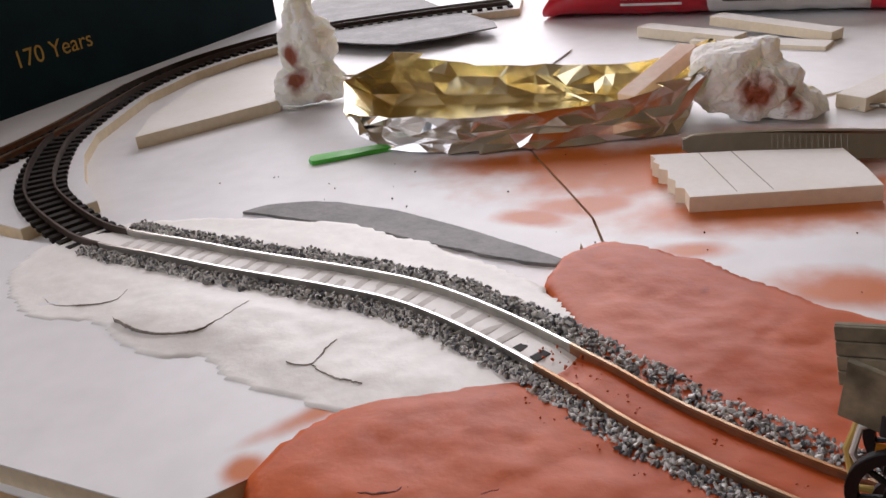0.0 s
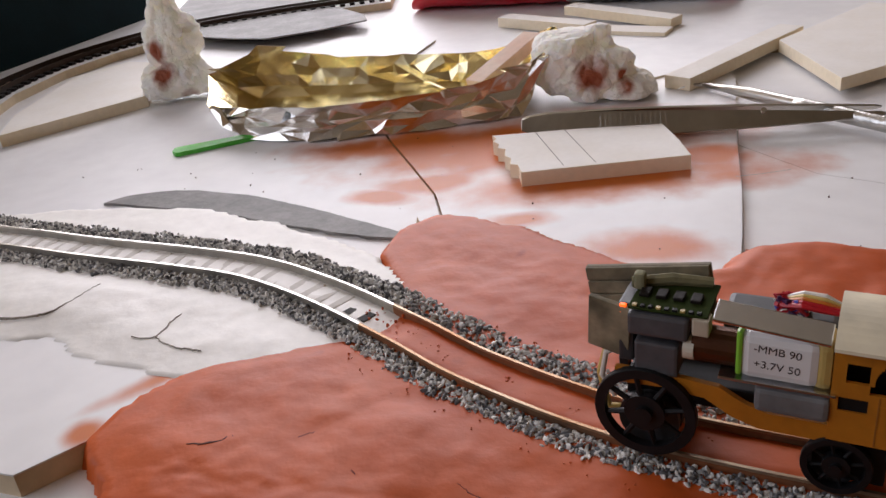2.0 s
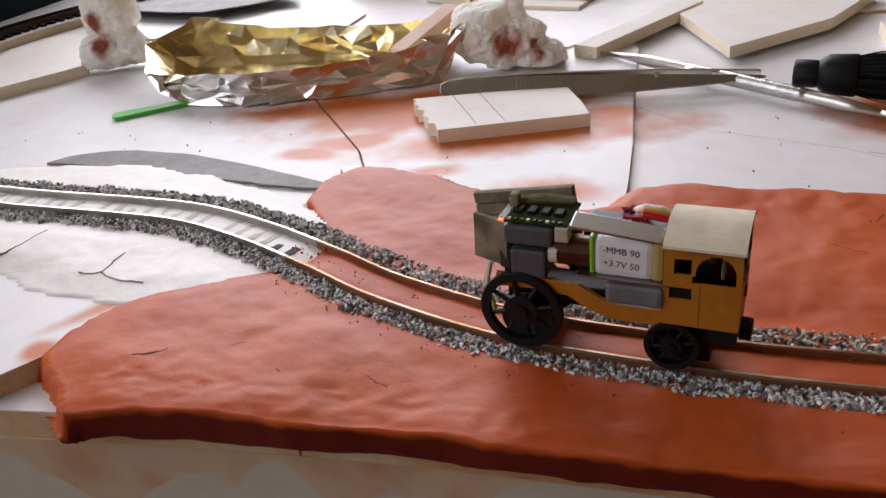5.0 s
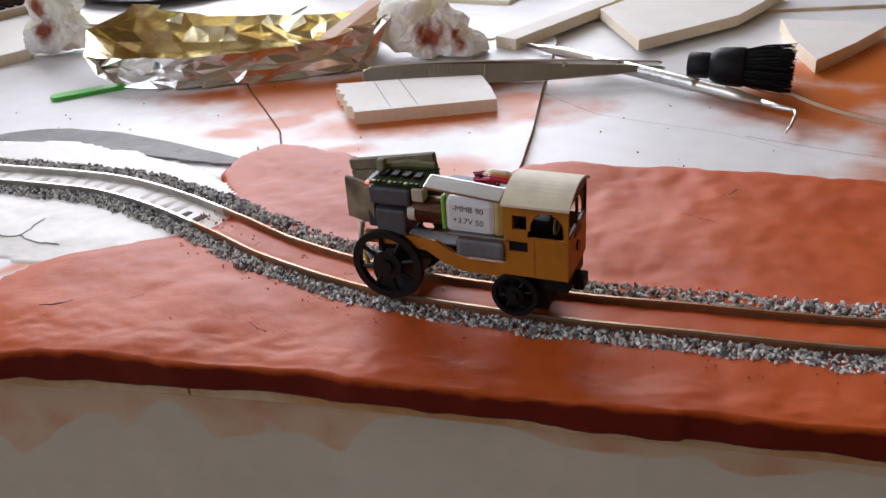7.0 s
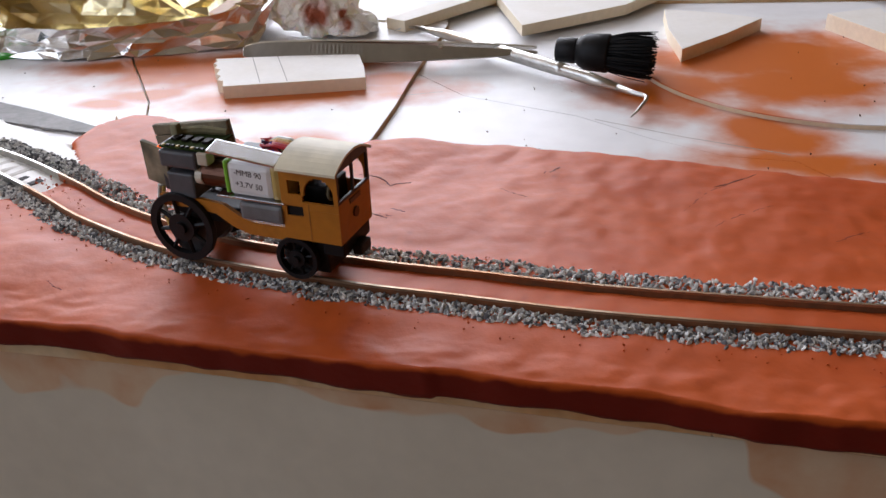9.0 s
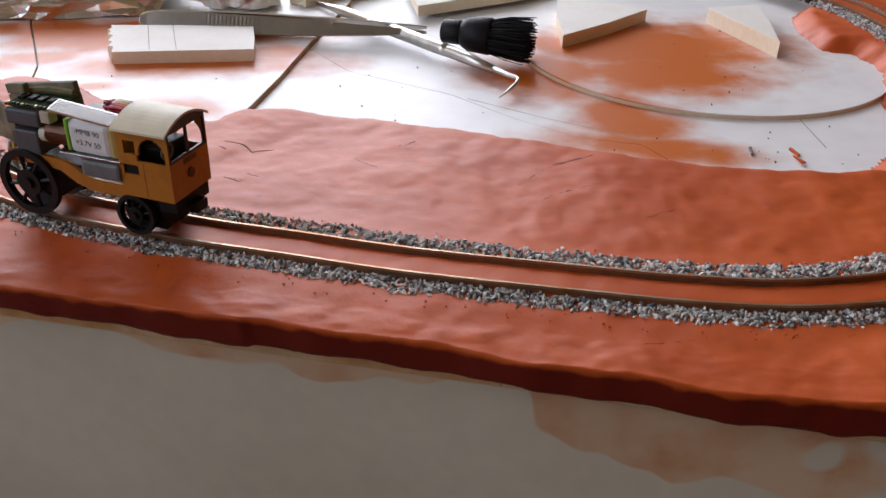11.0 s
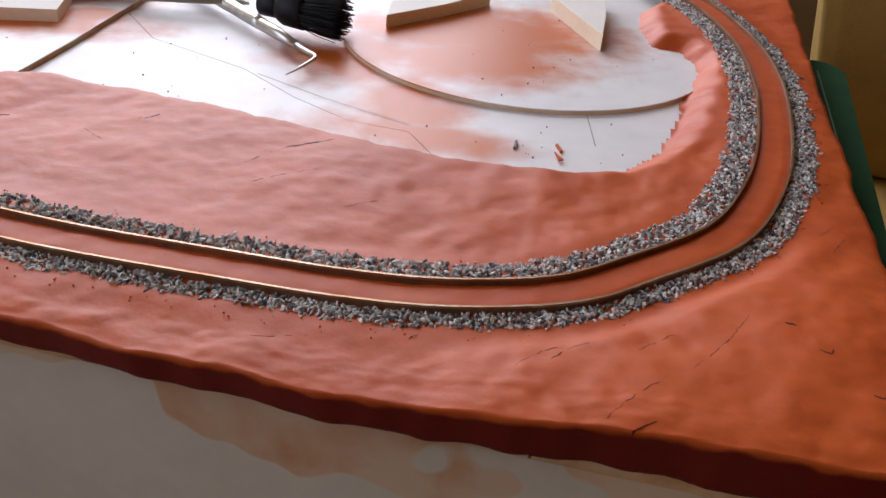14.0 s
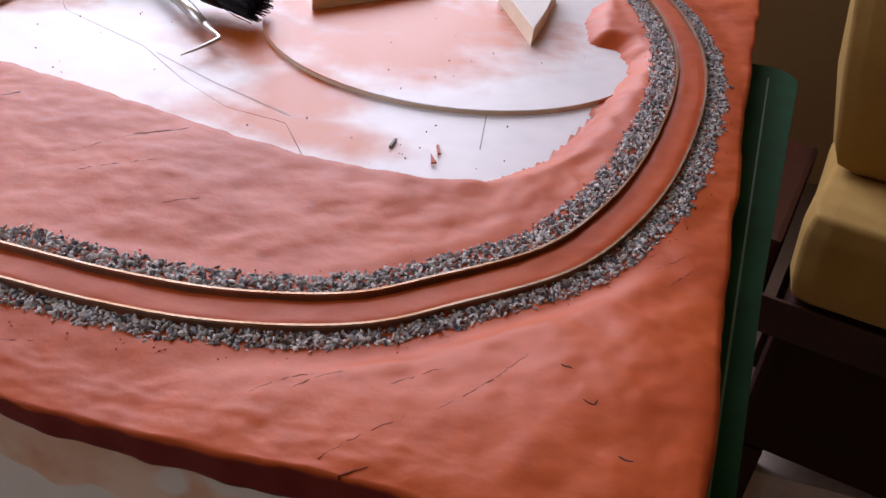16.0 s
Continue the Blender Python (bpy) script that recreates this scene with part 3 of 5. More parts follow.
track = thing("model_railway_track", "narrow gauge model railway track with tarnished rails", "track")
rail_line = LINE[::2]
k_black = next(k for k, q in enumerate(rail_line) if q[0] > -100 and q[1] < 200)
k_red = next(k for k, q in enumerate(rail_line) if q[0] > 26 and q[1] < 200)
for d in (-4.85, 4.85):
    for lo, hi, m_, label_ in ((-1, k_black, RAIL_DARK, "dark rail"), (k_black, k_red, RAIL_NICKEL, "nickel silver rail"), (k_red, len(rail_line), RAIL_SIDE, "rusty brown rail")):
        piece = rail_line[max(lo, 0):hi + 1]
        rail = part("rail", ribbon(piece, d, 0.26, 5.4, 7.45), m_, track, label_)
        part("rail_head", ribbon(piece, d, 0.3, 7.45, 8.0), RAIL_TOP if m_ is RAIL_SIDE else STEEL if m_ is RAIL_NICKEL else RAIL_DARK, rail, "worn shiny rail top")
SLEEPER_MESH = sleeper_mesh()


def lay_sleepers(line, z, spacing, keep, parent):
    _, t = offset(line, 0)
    i = 0
    while i < len(line):
        if keep(line[i]):
            ob = new("sleeper", SLEEPER_MESH)
            ob.parent = parent
            a = math.degrees(math.atan2(t[i][1], t[i][0]))
            ob.matrix_basis = pose(line[i][0] * MM, line[i][1] * MM, z * MM, 0, 0, a)
        i += spacing


lay_sleepers(LINE, 4.9, 6, lambda q: q[0] < -104 or q[1] > 265, track)
half_mesh = mesh_from("sleeper", box((-1.1, -3.6, -0.5), (1.1, 3.6, 0.5), 0.2), material("plastered_sleeper", (0.72, 0.69, 0.64), 0.7, 0, 0.08, 500, 150, 0.3, (0.6, 0.57, 0.53)))
_, tangent = offset(LINE, 0)
for i in range(0, len(LINE), 5):
    x, y = LINE[i]
    if -98 < x < 27 and y < 220:
        ob = new("sleeper", half_mesh if x < 18 else mesh_from("sleeper", box((-1.2, -2.4, -0.5), (1.2, 1.4, 0.5), 0.2), SLEEPER))
        ob.parent = track
        ob.matrix_basis = pose(x * MM, y * MM, (BED_Z + 0.2 + 0.07 * (i * 7 % 5)) * MM, 0, 0, math.degrees(math.atan2(tangent[i][1], tangent[i][0])))

BRANCH = spline([(-181, 372), (-182, 345), (-184.5, 310), (-189, 282), (-197, 252), (-210, 222)], 1.0)
branch = thing("siding_track", "black-sleepered siding that joins the main track", "track")
for d in (-4.85, 4.85):
    rail = part("rail", ribbon(BRANCH[::3], d, 0.38, 5.4, 7.45), RAIL_SIDE, branch, "rusty brown rail")
    part("rail_head", ribbon(BRANCH[::3], d, 0.46, 7.45, 7.98), RAIL_TOP, rail, "worn shiny rail top")
lay_sleepers(BRANCH, 4.85, 5, lambda q: True, branch)


# ---- ballast ----
def ballast(name, lo, hi, seed, label):
    r = np.random.RandomState(seed)
    c, t = offset(LINE, 0)
    use = [i for i in range(len(LINE)) if LINE[i][0] > -103 and (LINE[i][1] < 264)]
    a = (1 + 5**0.5) / 2
    ico = np.array([(-1, a, 0), (1, a, 0), (-1, -a, 0), (1, -a, 0), (0, -1, a), (0, 1, a), (0, -1, -a), (0, 1, -a), (a, 0, -1), (a, 0, 1), (-a, 0, -1), (-a, 0, 1)]) / 1.9
    tri = np.array([int(k, 16) for k in "0b5 051 017 07a 0ab 159 5b4 ba2 a76 718 394 342 326 368 389 495 24b 62a 867 981".replace(" ", "")]).reshape(-1, 3)
    verts, faces, count = [], [], 0
    for i in use:
        for k in range(13):
            side_ = -1 if lo < 0 else 1
            w = r.rand()
            wide = abs(hi) + (2.2 * min(max((LINE[i][0] - 290) / 40, 0), 1) if lo < 0 else 0) + 1.5 * noise.noise((i / 9.0, seed, 0)) + 0.7 * noise.noise((i / 2.5, seed, 4))
            q = abs(lo) + (wide - abs(lo)) * w + (r.rand() ** 16) * 1.2
            nrm = np.array((-t[i][1], t[i][0]))
            p = c[i] + side_ * q * nrm + t[i] * (r.rand() - 0.5) * 1.4
            s = 0.42 + 0.36 * r.rand()
            z = BED_Z + 0.15 + 0.75 * math.sin(math.pi * min(max(w * 0.75 + 0.22, 0), 1)) * r.rand() ** 0.6
            rot = np.linalg.qr(r.randn(3, 3))[0]
            shape = ico * (1 + 0.5 * (r.rand(12, 1) - 0.5)) * np.array((1.25, 0.75, 0.5)) * s
            verts.append(shape @ rot.T + np.array((p[0], p[1], z)))
            faces.append(tri + count)
            count += 12
    me = bpy.data.meshes.new(name)
    me.from_pydata((np.concatenate(verts) * MM).tolist(), [], np.concatenate(faces).tolist())
    me.materials.append(STONE)
    return tagged(new(name, me), label, "ballast", "ballast strips", "stuff")


ballast("ballast", 5.3, 13.3, 3, "grey and white granite chip ballast along the rail")
ballast("ballast", -5.3, -9.7, 4, "grey and white granite chip ballast along the rail")

# ---- the locomotive ----
def text_mesh(name, words, size, material_, depth=0.02):
    cu = bpy.data.curves.new(name, "FONT")
    cu.body, cu.size, cu.extrude, cu.align_x, cu.align_y = words, size * MM, depth * MM, "CENTER", "CENTER"
    ob = bpy.data.objects.new(name, cu)
    me = bpy.data.meshes.new_from_object(ob)
    bpy.data.objects.remove(ob)
    me.materials.append(material_)
    return me


def spoked_wheel(parent, x, y, r, spokes, out):
    """A wheel with rim, spokes and hub; out: the side (+1, -1) of its face."""
    wheel = part("wheel", disc((x, y, r), (0, 1, 0), r * 0.4, 1.5, 24), BLACK, parent, "black spoked wheel")
    bm = bmesh.new()
    for k in range(40):
        a, b = 2 * math.pi * k / 40, 2 * math.pi * (k + 1) / 40
        prof = [(r * 0.79, -0.75), (r * 0.985, -0.75), (r, -0.55), (r, 0.55), (r * 0.985, 0.75), (r * 0.79, 0.75)]
        rings = []
        for ang in (a, b):
            rings.append([bm.verts.new((x + q * math.cos(ang), y + w, r + q * math.sin(ang))) for q, w in prof])
        for j in range(6):
            bm.faces.new((rings[0][j], rings[1][j], rings[1][(j + 1) % 6], rings[0][(j + 1) % 6]))
    bmesh.ops.remove_doubles(bm, verts=bm.verts, dist=0.001)
    bmesh.ops.recalc_face_normals(bm, faces=bm.faces)
    part("rim", bm, BLACK, wheel, "black wheel rim")
    for k in range(spokes):
        a = 2 * math.pi * (k + 0.3) / spokes
        d = V(math.cos(a), 0, math.sin(a))
        part("spoke", tube([V(x, y, r) + d * r * 0.2, V(x, y, r) + d * r * 0.85], [r * 0.07, r * 0.05], 6), BLACK, wheel)
    part("hub_cap", disc((x, y + out * 1.0, r), (0, 1, 0), r * 0.17, 0.9, 14), BLACK, wheel)
    return wheel


def side_wall(y, inner):
    """The cab's side with an arched door window and a small square one."""
    lo, hi = min(y, inner), max(y, inner)
    bm = bmesh.new()
    for x0, x1, z0, z1 in ((27, 42, 9, 14.9), (27, 28.2, 14.9, 26.6), (32.6, 42, 14.9, 18.6), (28.2, 32.6, 17.4, 20.2), (32.4, 33.2, 20.2, 26.6), (28.2, 29.0, 20.2, 23.6), (28.2, 32.6, 23.6, 26.6), (40.9, 42, 18.6, 26.6), (33.2, 40.9, 24.7, 26.6)):
        box((x0, lo, z0), (x1, hi, z1), 0, bm)
    # the arch's corners
    for s, cx in ((1, 33.2), (-1, 40.9)):
        for k in range(8):
            z0, z1 = 20.8 + 3.9 * (k / 8), 20.8 + 3.9 * ((k + 1) / 8)
            w = 3.85 * (1 - math.sqrt(max(0, 1 - ((k + 0.5) / 8) ** 2)))
            box((min(cx, cx + s * w), lo, z0), (max(cx, cx + s * w), hi, z1), 0, bm)
    return bm


def lpart(name, bm, material_, parent, label="", smooth_=False):
    """A part of the locomotive's body, fitted to the wheelbase; the cab is a little narrower than its numbers."""
    in_cab = name == "cab" or (parent is not None and parent.name.startswith("cab"))
    for v in bm.verts:
        if in_cab:
            v.co = V(25.5 + (v.co.x - 27) * 0.84, v.co.y * 0.87, 9.6 + (v.co.z - 9) * 0.885)
        else:
            v.co.x = v.co.x * 0.97 if v.co.x < 27 else 26.2 + (v.co.x - 27) * 0.78
    return part(name, bm, material_, parent, label, smooth_)


def locomotive():
    i = int(np.argmin(np.hypot(LINE[:, 0] - 77.0, LINE[:, 1] - 79.0)))
    j = i + 27
    a, b = LINE[i], LINE[j]
    heading = math.degrees(math.atan2(b[1] - a[1], b[0] - a[0]))
    loco = thing("model_locomotive", "ochre model rail tractor with cream roof and bare battery", "model locomotive", (a[0], a[1], RAIL_TOP_Z), heading)
    for y, o in ((-6.6, -1), (6.6, 1)):
        spoked_wheel(loco, 0, y, 7.9, 8, o)
        spoked_wheel(loco, 27.2, y * 0.93, 4.8, 8, o)
    lpart("axle", disc((0, 0, 7.9), (0, 1, 0), 0.8, 12.5, 10), STEEL, loco)
    lpart("axle", disc((28.0, 0, 4.8), (0, 1, 0), 0.8, 11.5, 10), STEEL, loco)
    for y in (-4.1, 4.1):
        lpart("driving_wheel", disc((0, y, 4.9), (0, 1, 0), 4.9, 1.2, 28), DARK_GREY, loco, "blackened inner driving wheel on the rail")
        lpart("driving_wheel", disc((28.0, y, 4.2), (0, 1, 0), 4.2, 1.2, 28), DARK_GREY, loco, "blackened inner driving wheel on the rail")
    # side frames with a downward sweep
    prof = [(-5, 12.2), (3, 12.6), (9, 12.0), (13, 9.6), (17, 8.4), (27, 8.4), (27, 11.4), (18, 11.4), (15, 12.2), (11, 14.4), (3, 15.0), (-5, 14.8)]
    for y in (-6.2, 5.2):
        bm = prism(prof, y, y + 1.0)
        for v in bm.verts:
            v.co = V(v.co.x, v.co.z, v.co.y)
        bmesh.ops.recalc_face_normals(bm, faces=bm.faces)
        lpart("side_frame", bm, OCHRE, loco, "ochre swept side frame")
    lpart("chassis", box((-4, -3.2, 8.2), (40, 3.2, 12.2), 0.5), BLACK, loco, "black chassis block under the body")
    # truck block, deepened in black to carry the contact shadow below the cab too
    lpart("bogie", box((24.5, -5.0, 1.4), (36.5, 5.0, 9.4), 0.5), BLACK, loco, "black truck block under the cab")
    lpart("motor_block", box((-3.5, -3.4, 3.4), (5, 3.4, 9), 0.5), BLACK, loco, "black gearbox between the wheels")
    lpart("front_beam", box((36, -6, 6.4), (42.0, 6, 9.4), 0.4), BLACK, loco, "black front beam")
    lpart("coupler", box((41.8, -2.2, 5.2), (44.6, 2.2, 7.6), 0.5), BLACK, loco, "black front coupler")
    # cab
    cab = lpart("cab", side_wall(-8, -7.3), OCHRE, loco, "ochre cab with arched side windows and cream roof")
    lpart("cab_side", side_wall(7.3, 8), OCHRE, cab)
    lpart("cab_front", box((41.3, -7.3, 9), (42, 7.3, 18.8), 0.1), OCHRE, cab, "ochre cab front panel")
    for y0, y1 in ((-7.9, -7.2), (-0.35, 0.35), (7.2, 7.9)):
        lpart("windscreen_post", box((41.4, y0, 18.8), (42.05, y1, 26.8 if abs(y0) > 1 else 28.4), 0.08), DARK_GREY, cab, "dark windscreen post")
    lpart("windscreen_rail", box((41.4, -7.2, 18.8), (42.06, 7.2, 19.5), 0.08), DARK_GREY, cab)
    lpart("cab_back", box((27, -7.3, 9), (27.6, 7.3, 27.5), 0.1), material("yellow_card", (0.6, 0.42, 0.14), 0.6, 0, 0.05, 400, 90, 0.1), cab, "yellowish cab back wall")
    lpart("cab_floor", box((27.6, -7.3, 11), (41.3, 7.3, 12), 0.1), BLACK, cab)
    # no seat known: a black block added so the cab's inside looks dark
    lpart("seat", box((29, -3.5, 12), (36.5, 7.0, 20.6), 0.6), BLACK, cab, "black block added to darken the cab inside")
    lpart("steering_wheel", tube([V(38, -3 + 2.2 * math.cos(k * math.pi / 8), 20 + 2.0 * math.sin(k * math.pi / 8)) for k in range(17)], 0.35, 6), OLDWOOD, cab, "pale brown control wheel")
    lpart("panel_line", box((34, -8.08, 9.3), (34.25, -8.0, 18.3)), material("ochre_shadow_line", (0.36, 0.14, 0.02), 0.5, 0, 0.05), cab)
    lpart("panel_line", box((34.25, -8.08, 16.6), (41.8, -8.0, 16.9)), OCHRE, cab)
    # small dark disc on the cab front, an emblem and no lamp
    lpart("headlamp", disc((42.2, -0.2, 14.2), (1, 0, 0), 1.25, 0.5, 20), material("emblem_brown", (0.1, 0.05, 0.02), 0.4, 0.6), cab, "dark round emblem on the cab front")
    lpart("name_plate", box((42.0, -2.6, 17.1), (42.25, 2.6, 18.3), 0.05), material("plate_brown", (0.13, 0.06, 0.025), 0.5, 0.2), cab, "dark plate on the cab front")
    lpart("side_hatch", box((28.2, -7.6, 14.9), (32.6, -7.35, 17.4)), BLACK, cab, "dark hatch below the small window")
    # roof, an arc across
    bm = bmesh.new()
    rows = []
    for k in range(15):
        y = -9.2 + 18.4 * k / 14
        z = 26.0 + 2.9 * (1 - (y / 9.2) ** 2)
        rows.append([bm.verts.new((x, y, z + dz)) for x, dz in ((26.9, 0), (42.5, 0), (42.5, 0.6), (26.9, 0.6))])
    for p_, q_ in zip(rows, rows[1:]):
        for n_ in range(4):
            bm.faces.new((p_[n_], p_[(n_ + 1) % 4], q_[(n_ + 1) % 4], q_[n_]))
    bm.faces.new(rows[0]), bm.faces.new(list(reversed(rows[-1])))
    bmesh.ops.recalc_face_normals(bm, faces=bm.faces)
    lpart("roof", bm, CREAM, cab, "cream curved cab roof")
    bm = bmesh.new()
    for x in (41.6,):
        for k in range(14):
            y0, y1 = -8 + 16 * k / 14, -8 + 16 * (k + 1) / 14
            top = 25.95 + 2.9 * (1 - (max(abs(y0), abs(y1)) / 9.2) ** 2)
            box((x, y0, 26.0), (x + 0.4, y1, top), 0, bm)
    lpart("roof_front", bm, DARK_GREY, cab, "dark strip under the roof's front")
    # battery and bonnet
    battery = lpart("battery", box((13.9, -7.0, 17.5), (24.6, -1.2, 24.6), 1.2), LABEL, loco, "silver-white battery pack with printed label", False)
    lpart("tape_end", box((23.8, -6.8, 17.4), (26.3, -1.1, 24.7), 1.0), TAPE, battery, "yellow tape at the battery's end")
    lpart("tape_edge", box((13.3, -7.1, 17.8), (14.2, -1.1, 24.9), 0.4), LIME, battery, "lime green tape edge")
    for words, z in (("-MMB 90", 22.5), ("+3.7V 50", 20.0)):
        ob = new("print", text_mesh("print", words, 1.7, INK))
        ob.parent = battery
        ob.matrix_basis = pose(18.4 * MM, -7.03 * MM, z * MM, 90, 3, 0)
    lpart("top_strip", box((-8, -2.1, -0.25), (8, 2.1, 0.35), 0.2, None, pose(17.9, -5.4, 26.2, 14, 5, 0)), SILVER, loco, "bright metal strip over the battery")
    lpart("tray", box((11, -7.5, 16.9), (27, 7.0, 17.35), 0.1), SILVER, loco, "thin metal tray under the battery")
    lpart("battery", box((10, 0.5, 17.5), (26.3, 6.6, 23.6), 1.0), DARK_GREY, loco, "dark wrapped circuit block")
    lpart("tank", box((16.2, -7.6, 12.5), (26.4, -4.4, 16.5), 0.8), material("tank_grey", (0.16, 0.165, 0.17), 0.45, 0, 0.15, 400, 90, 0.2), loco, "grey fuel tank under the bonnet")
    # engine end
    lpart("gear_block", box((-1.8, -6.6, 14.9), (4.9, 2, 20.4), 0.5), LOCO_GREY, loco, "grey gear block")
    lpart("gear_block", box((-2.8, -6.8, 21.5), (6.4, 3, 25.2), 0.6), LOCO_GREY, loco, "grey upper block")
    lpart("end_block", box((-5, -4, 14.8), (-2.6, 5, 25.0), 0.4), DARK_GREY, loco, "dark end block")
    lpart("pinion", disc((6.4, -5.0, 20.0), (1, 0, 0), 1.9, 1.6, 18), material("nylon", (0.6, 0.55, 0.45), 0.45), loco, "off-white nylon gear")
    lpart("motor", disc((10, -3.8, 20.2), (1, 0, 0), 2.8, 6.4, 22), material("motor_copper", (0.1, 0.035, 0.015), 0.35, 0.6), loco, "dark coppery motor can")
    lpart("terminal_block", box((6.9, -6.8, 22.9), (9.4, -4.2, 25.6), 0.3), material("beige_block", (0.55, 0.47, 0.36), 0.5), loco, "beige terminal block")
    board_ = lpart("circuit_board", box((-2.8, -6.2, 25.5), (9.0, 3.6, 25.9), 0.1), material("circuit_green", (0.03, 0.045, 0.012), 0.9, 0, 0.2, 400, 90, 0.1, None, 0.05), loco, "dark green circuit board")
    for k in range(9):
        lpart("component", box((-2.2 + k * 1.2, -6.0, 25.9), (-1.5 + k * 1.2, -5.3, 26.25), 0.1), BLACK if k % 3 else TAPE, board_)
    for k in range(4):
        lpart("component", box((-2 + k * 2.6, -3.0, 25.9), (-0.4 + k * 2.6, -0.6, 26.5), 0.2), SLEEPER, board_)
    led = bpy.data.materials.new("led_orange")
    led.use_nodes = True
    led.node_tree.nodes["Principled BSDF"].inputs["Base Color"].default_value = (0.8, 0.12, 0.02, 1)
    led.node_tree.nodes["Principled BSDF"].inputs["Emission Color"].default_value = (1, 0.12, 0.01, 1)
    led.node_tree.nodes["Principled BSDF"].inputs["Emission Strength"].default_value = 2.5
    lpart("indicator_lamp", box((-4.6, -4.6, 23.6), (-3.6, -3.8, 25.0), 0.15), led, loco, "small glowing orange indicator lamp")
    # weathered boards at the back
    rack = lpart("load_board", box((-7, -0.4, -5), (13.5, 0.5, 4.8), 0.15, None, pose(-5.6, 5.6, 21.5, 0, -9, 0)), OLDWOOD, loco, "weathered grey-brown wooden side board")
    for k in range(4):
        lpart("plank", box((-7, -0.9, -4.8 + k * 2.45), (13.3, -0.42, -2.6 + k * 2.45), 0.15, None, pose(-5.6, 5.6, 21.5, 0, -9, 0)), OLDWOOD, rack)
    tail = lpart("tail_board", box((-3.6, -0.4, -4.8), (3.6, 0.5, 4.8), 0.15, None, pose(-6.6, -3.4, 20.2, 6, 6, -10)), OLDWOOD, loco, "weathered wooden tail board set askew")
    lpart("log", tube([V(-4, 0.5, 26.2), V(2, 2.0, 26.8), V(8, 3.2, 26.4)], [0.9, 1.0, 0.8], 8), material("mossy_wood", (0.2, 0.18, 0.09), 0.8, 0, 0.3, 500, 120, 0.4), loco, "mossy stick of wood on the board")
    lpart("peg", box((-3.4, -1.2, 25.9), (-1.6, 0.6, 28.6), 0.5), material("mossy_peg", (0.24, 0.23, 0.13), 0.8), loco)
    # wires
    cols = (("red_wire", (0.5, 0.01, 0.02)), ("blue_wire", (0.05, 0.06, 0.35)), ("dark_wire", (0.05, 0.01, 0.06)), ("white_wire", (0.75, 0.72, 0.65)), ("orange_wire", (0.6, 0.16, 0.02)), ("yellow_wire", (0.6, 0.42, 0.12)))
    mats = [wire(*c) for c in cols]
    r = random.Random(5)
    for k in range(16):
        m_ = mats[(0, 2, 1, 0, 2, 3)[k % 6]]
        c = V(19.6, 2.4, 24.6)
        pts = [c + V(2.0 * math.cos(t_ * 1.5 + k) + r.uniform(-0.7, 0.7), 1.2 * math.sin(t_ * 1.5 + k * 1.7) + r.uniform(-0.6, 0.6), r.uniform(-1.4, 1.7)) for t_ in range(6)]
        lpart("wire", tube(pts, 0.36, 6), m_, loco, cols[mats.index(m_)][0].replace("_", " ") + " in a tangled bundle")
    for k, m_ in enumerate((mats[0], mats[0], mats[4], mats[5], mats[3])):
        pts = [V(18, 1 + 0.5 * k, 25.4), V(21, 0.4 + 0.6 * k, 26.0 + 0.2 * k), V(24, 0.6 + 0.5 * k, 25.6 + 0.3 * k), V(26.6, 0.8 + 0.5 * k, 25.4)]
        lpart("wire", tube(pts, 0.4, 6), m_, loco, "coloured wire running to the cab")
    lpart("wire", tube([V(-5, 0, 15.5), V(-8, -1, 14.5), V(-9, -1.5, 10), V(-7.5, -2, 4), V(-5, -1, 3.5)], 0.6, 8), mats[5], loco, "pale yellow wire hanging at the rear")
    lpart("wire", tube([V(-5, -2, 16), V(-7.4, -3, 15), V(-8, -3.5, 11), V(-6, -3, 7)], 0.5, 8), mats[3], loco, "white wire hanging at the rear")


locomotive()


# ---- foam pieces ----
def foam_bar(label, at, turn, size, tilt=(0, 0), name="foam_bar", m=None):
    bm = box((0, 0, 0), size, 0.35)
    return solid(name, bm, m or FOAM, label, "foam offcut", at, turn, "foam offcuts", tilt=tilt)


# thick pad with a notched end and scored lines
def notched_pad():
    pad = thing("foam_pad", "cream foam pad with scored lines and a notched end", "foam offcut", (61.5, 203.2, 0.1), 1.0, "foam offcuts")
    pts = [(0.5, 0), (50.5, 1.0), (50, 15), (48.5, 30.5), (20, 33.5), (-6.5, 35)]
    notches = [(-5.0, 31.0), (-6.6, 29), (-4.4, 26), (-5.4, 22.5), (-2.6, 21), (-3.6, 15), (-1.4, 12.5), (-2.4, 7.5), (0.2, 6.5)]
    body = part("pad_body", prism(pts + notches, 0, 4.6, 0.25), FOAM, pad, "cream foam block")
    for x in (8.5, 18.0):
        bm = box((-0.12, -16, 4.58), (0.12, 16, 4.66), 0, None, pose(x + 2.0, 18, 0, 0, 0, 10))
        part("scored_line", bm, material("pencil", (0.35, 0.31, 0.26), 0.8, 0, 0.1), body)
    return pad


notched_pad()
foam_bar("long cream foam bar lying across the white board", (128.5, 279.5, 0.1), 44.5, (86, 11, 5), name="foam_bar")
foam_bar("short white foam bar near the packet", (62, 418, 0.1), -42, (54, 10, 5))
foam_bar("white foam bar leaning on another bar", (96, 417, 3.2), -43, (62, 10, 4.5), (0, 2))
foam_bar("thin white foam strip near the tissue", (84, 392, 0.1), -30, (60, 12, 2.5))
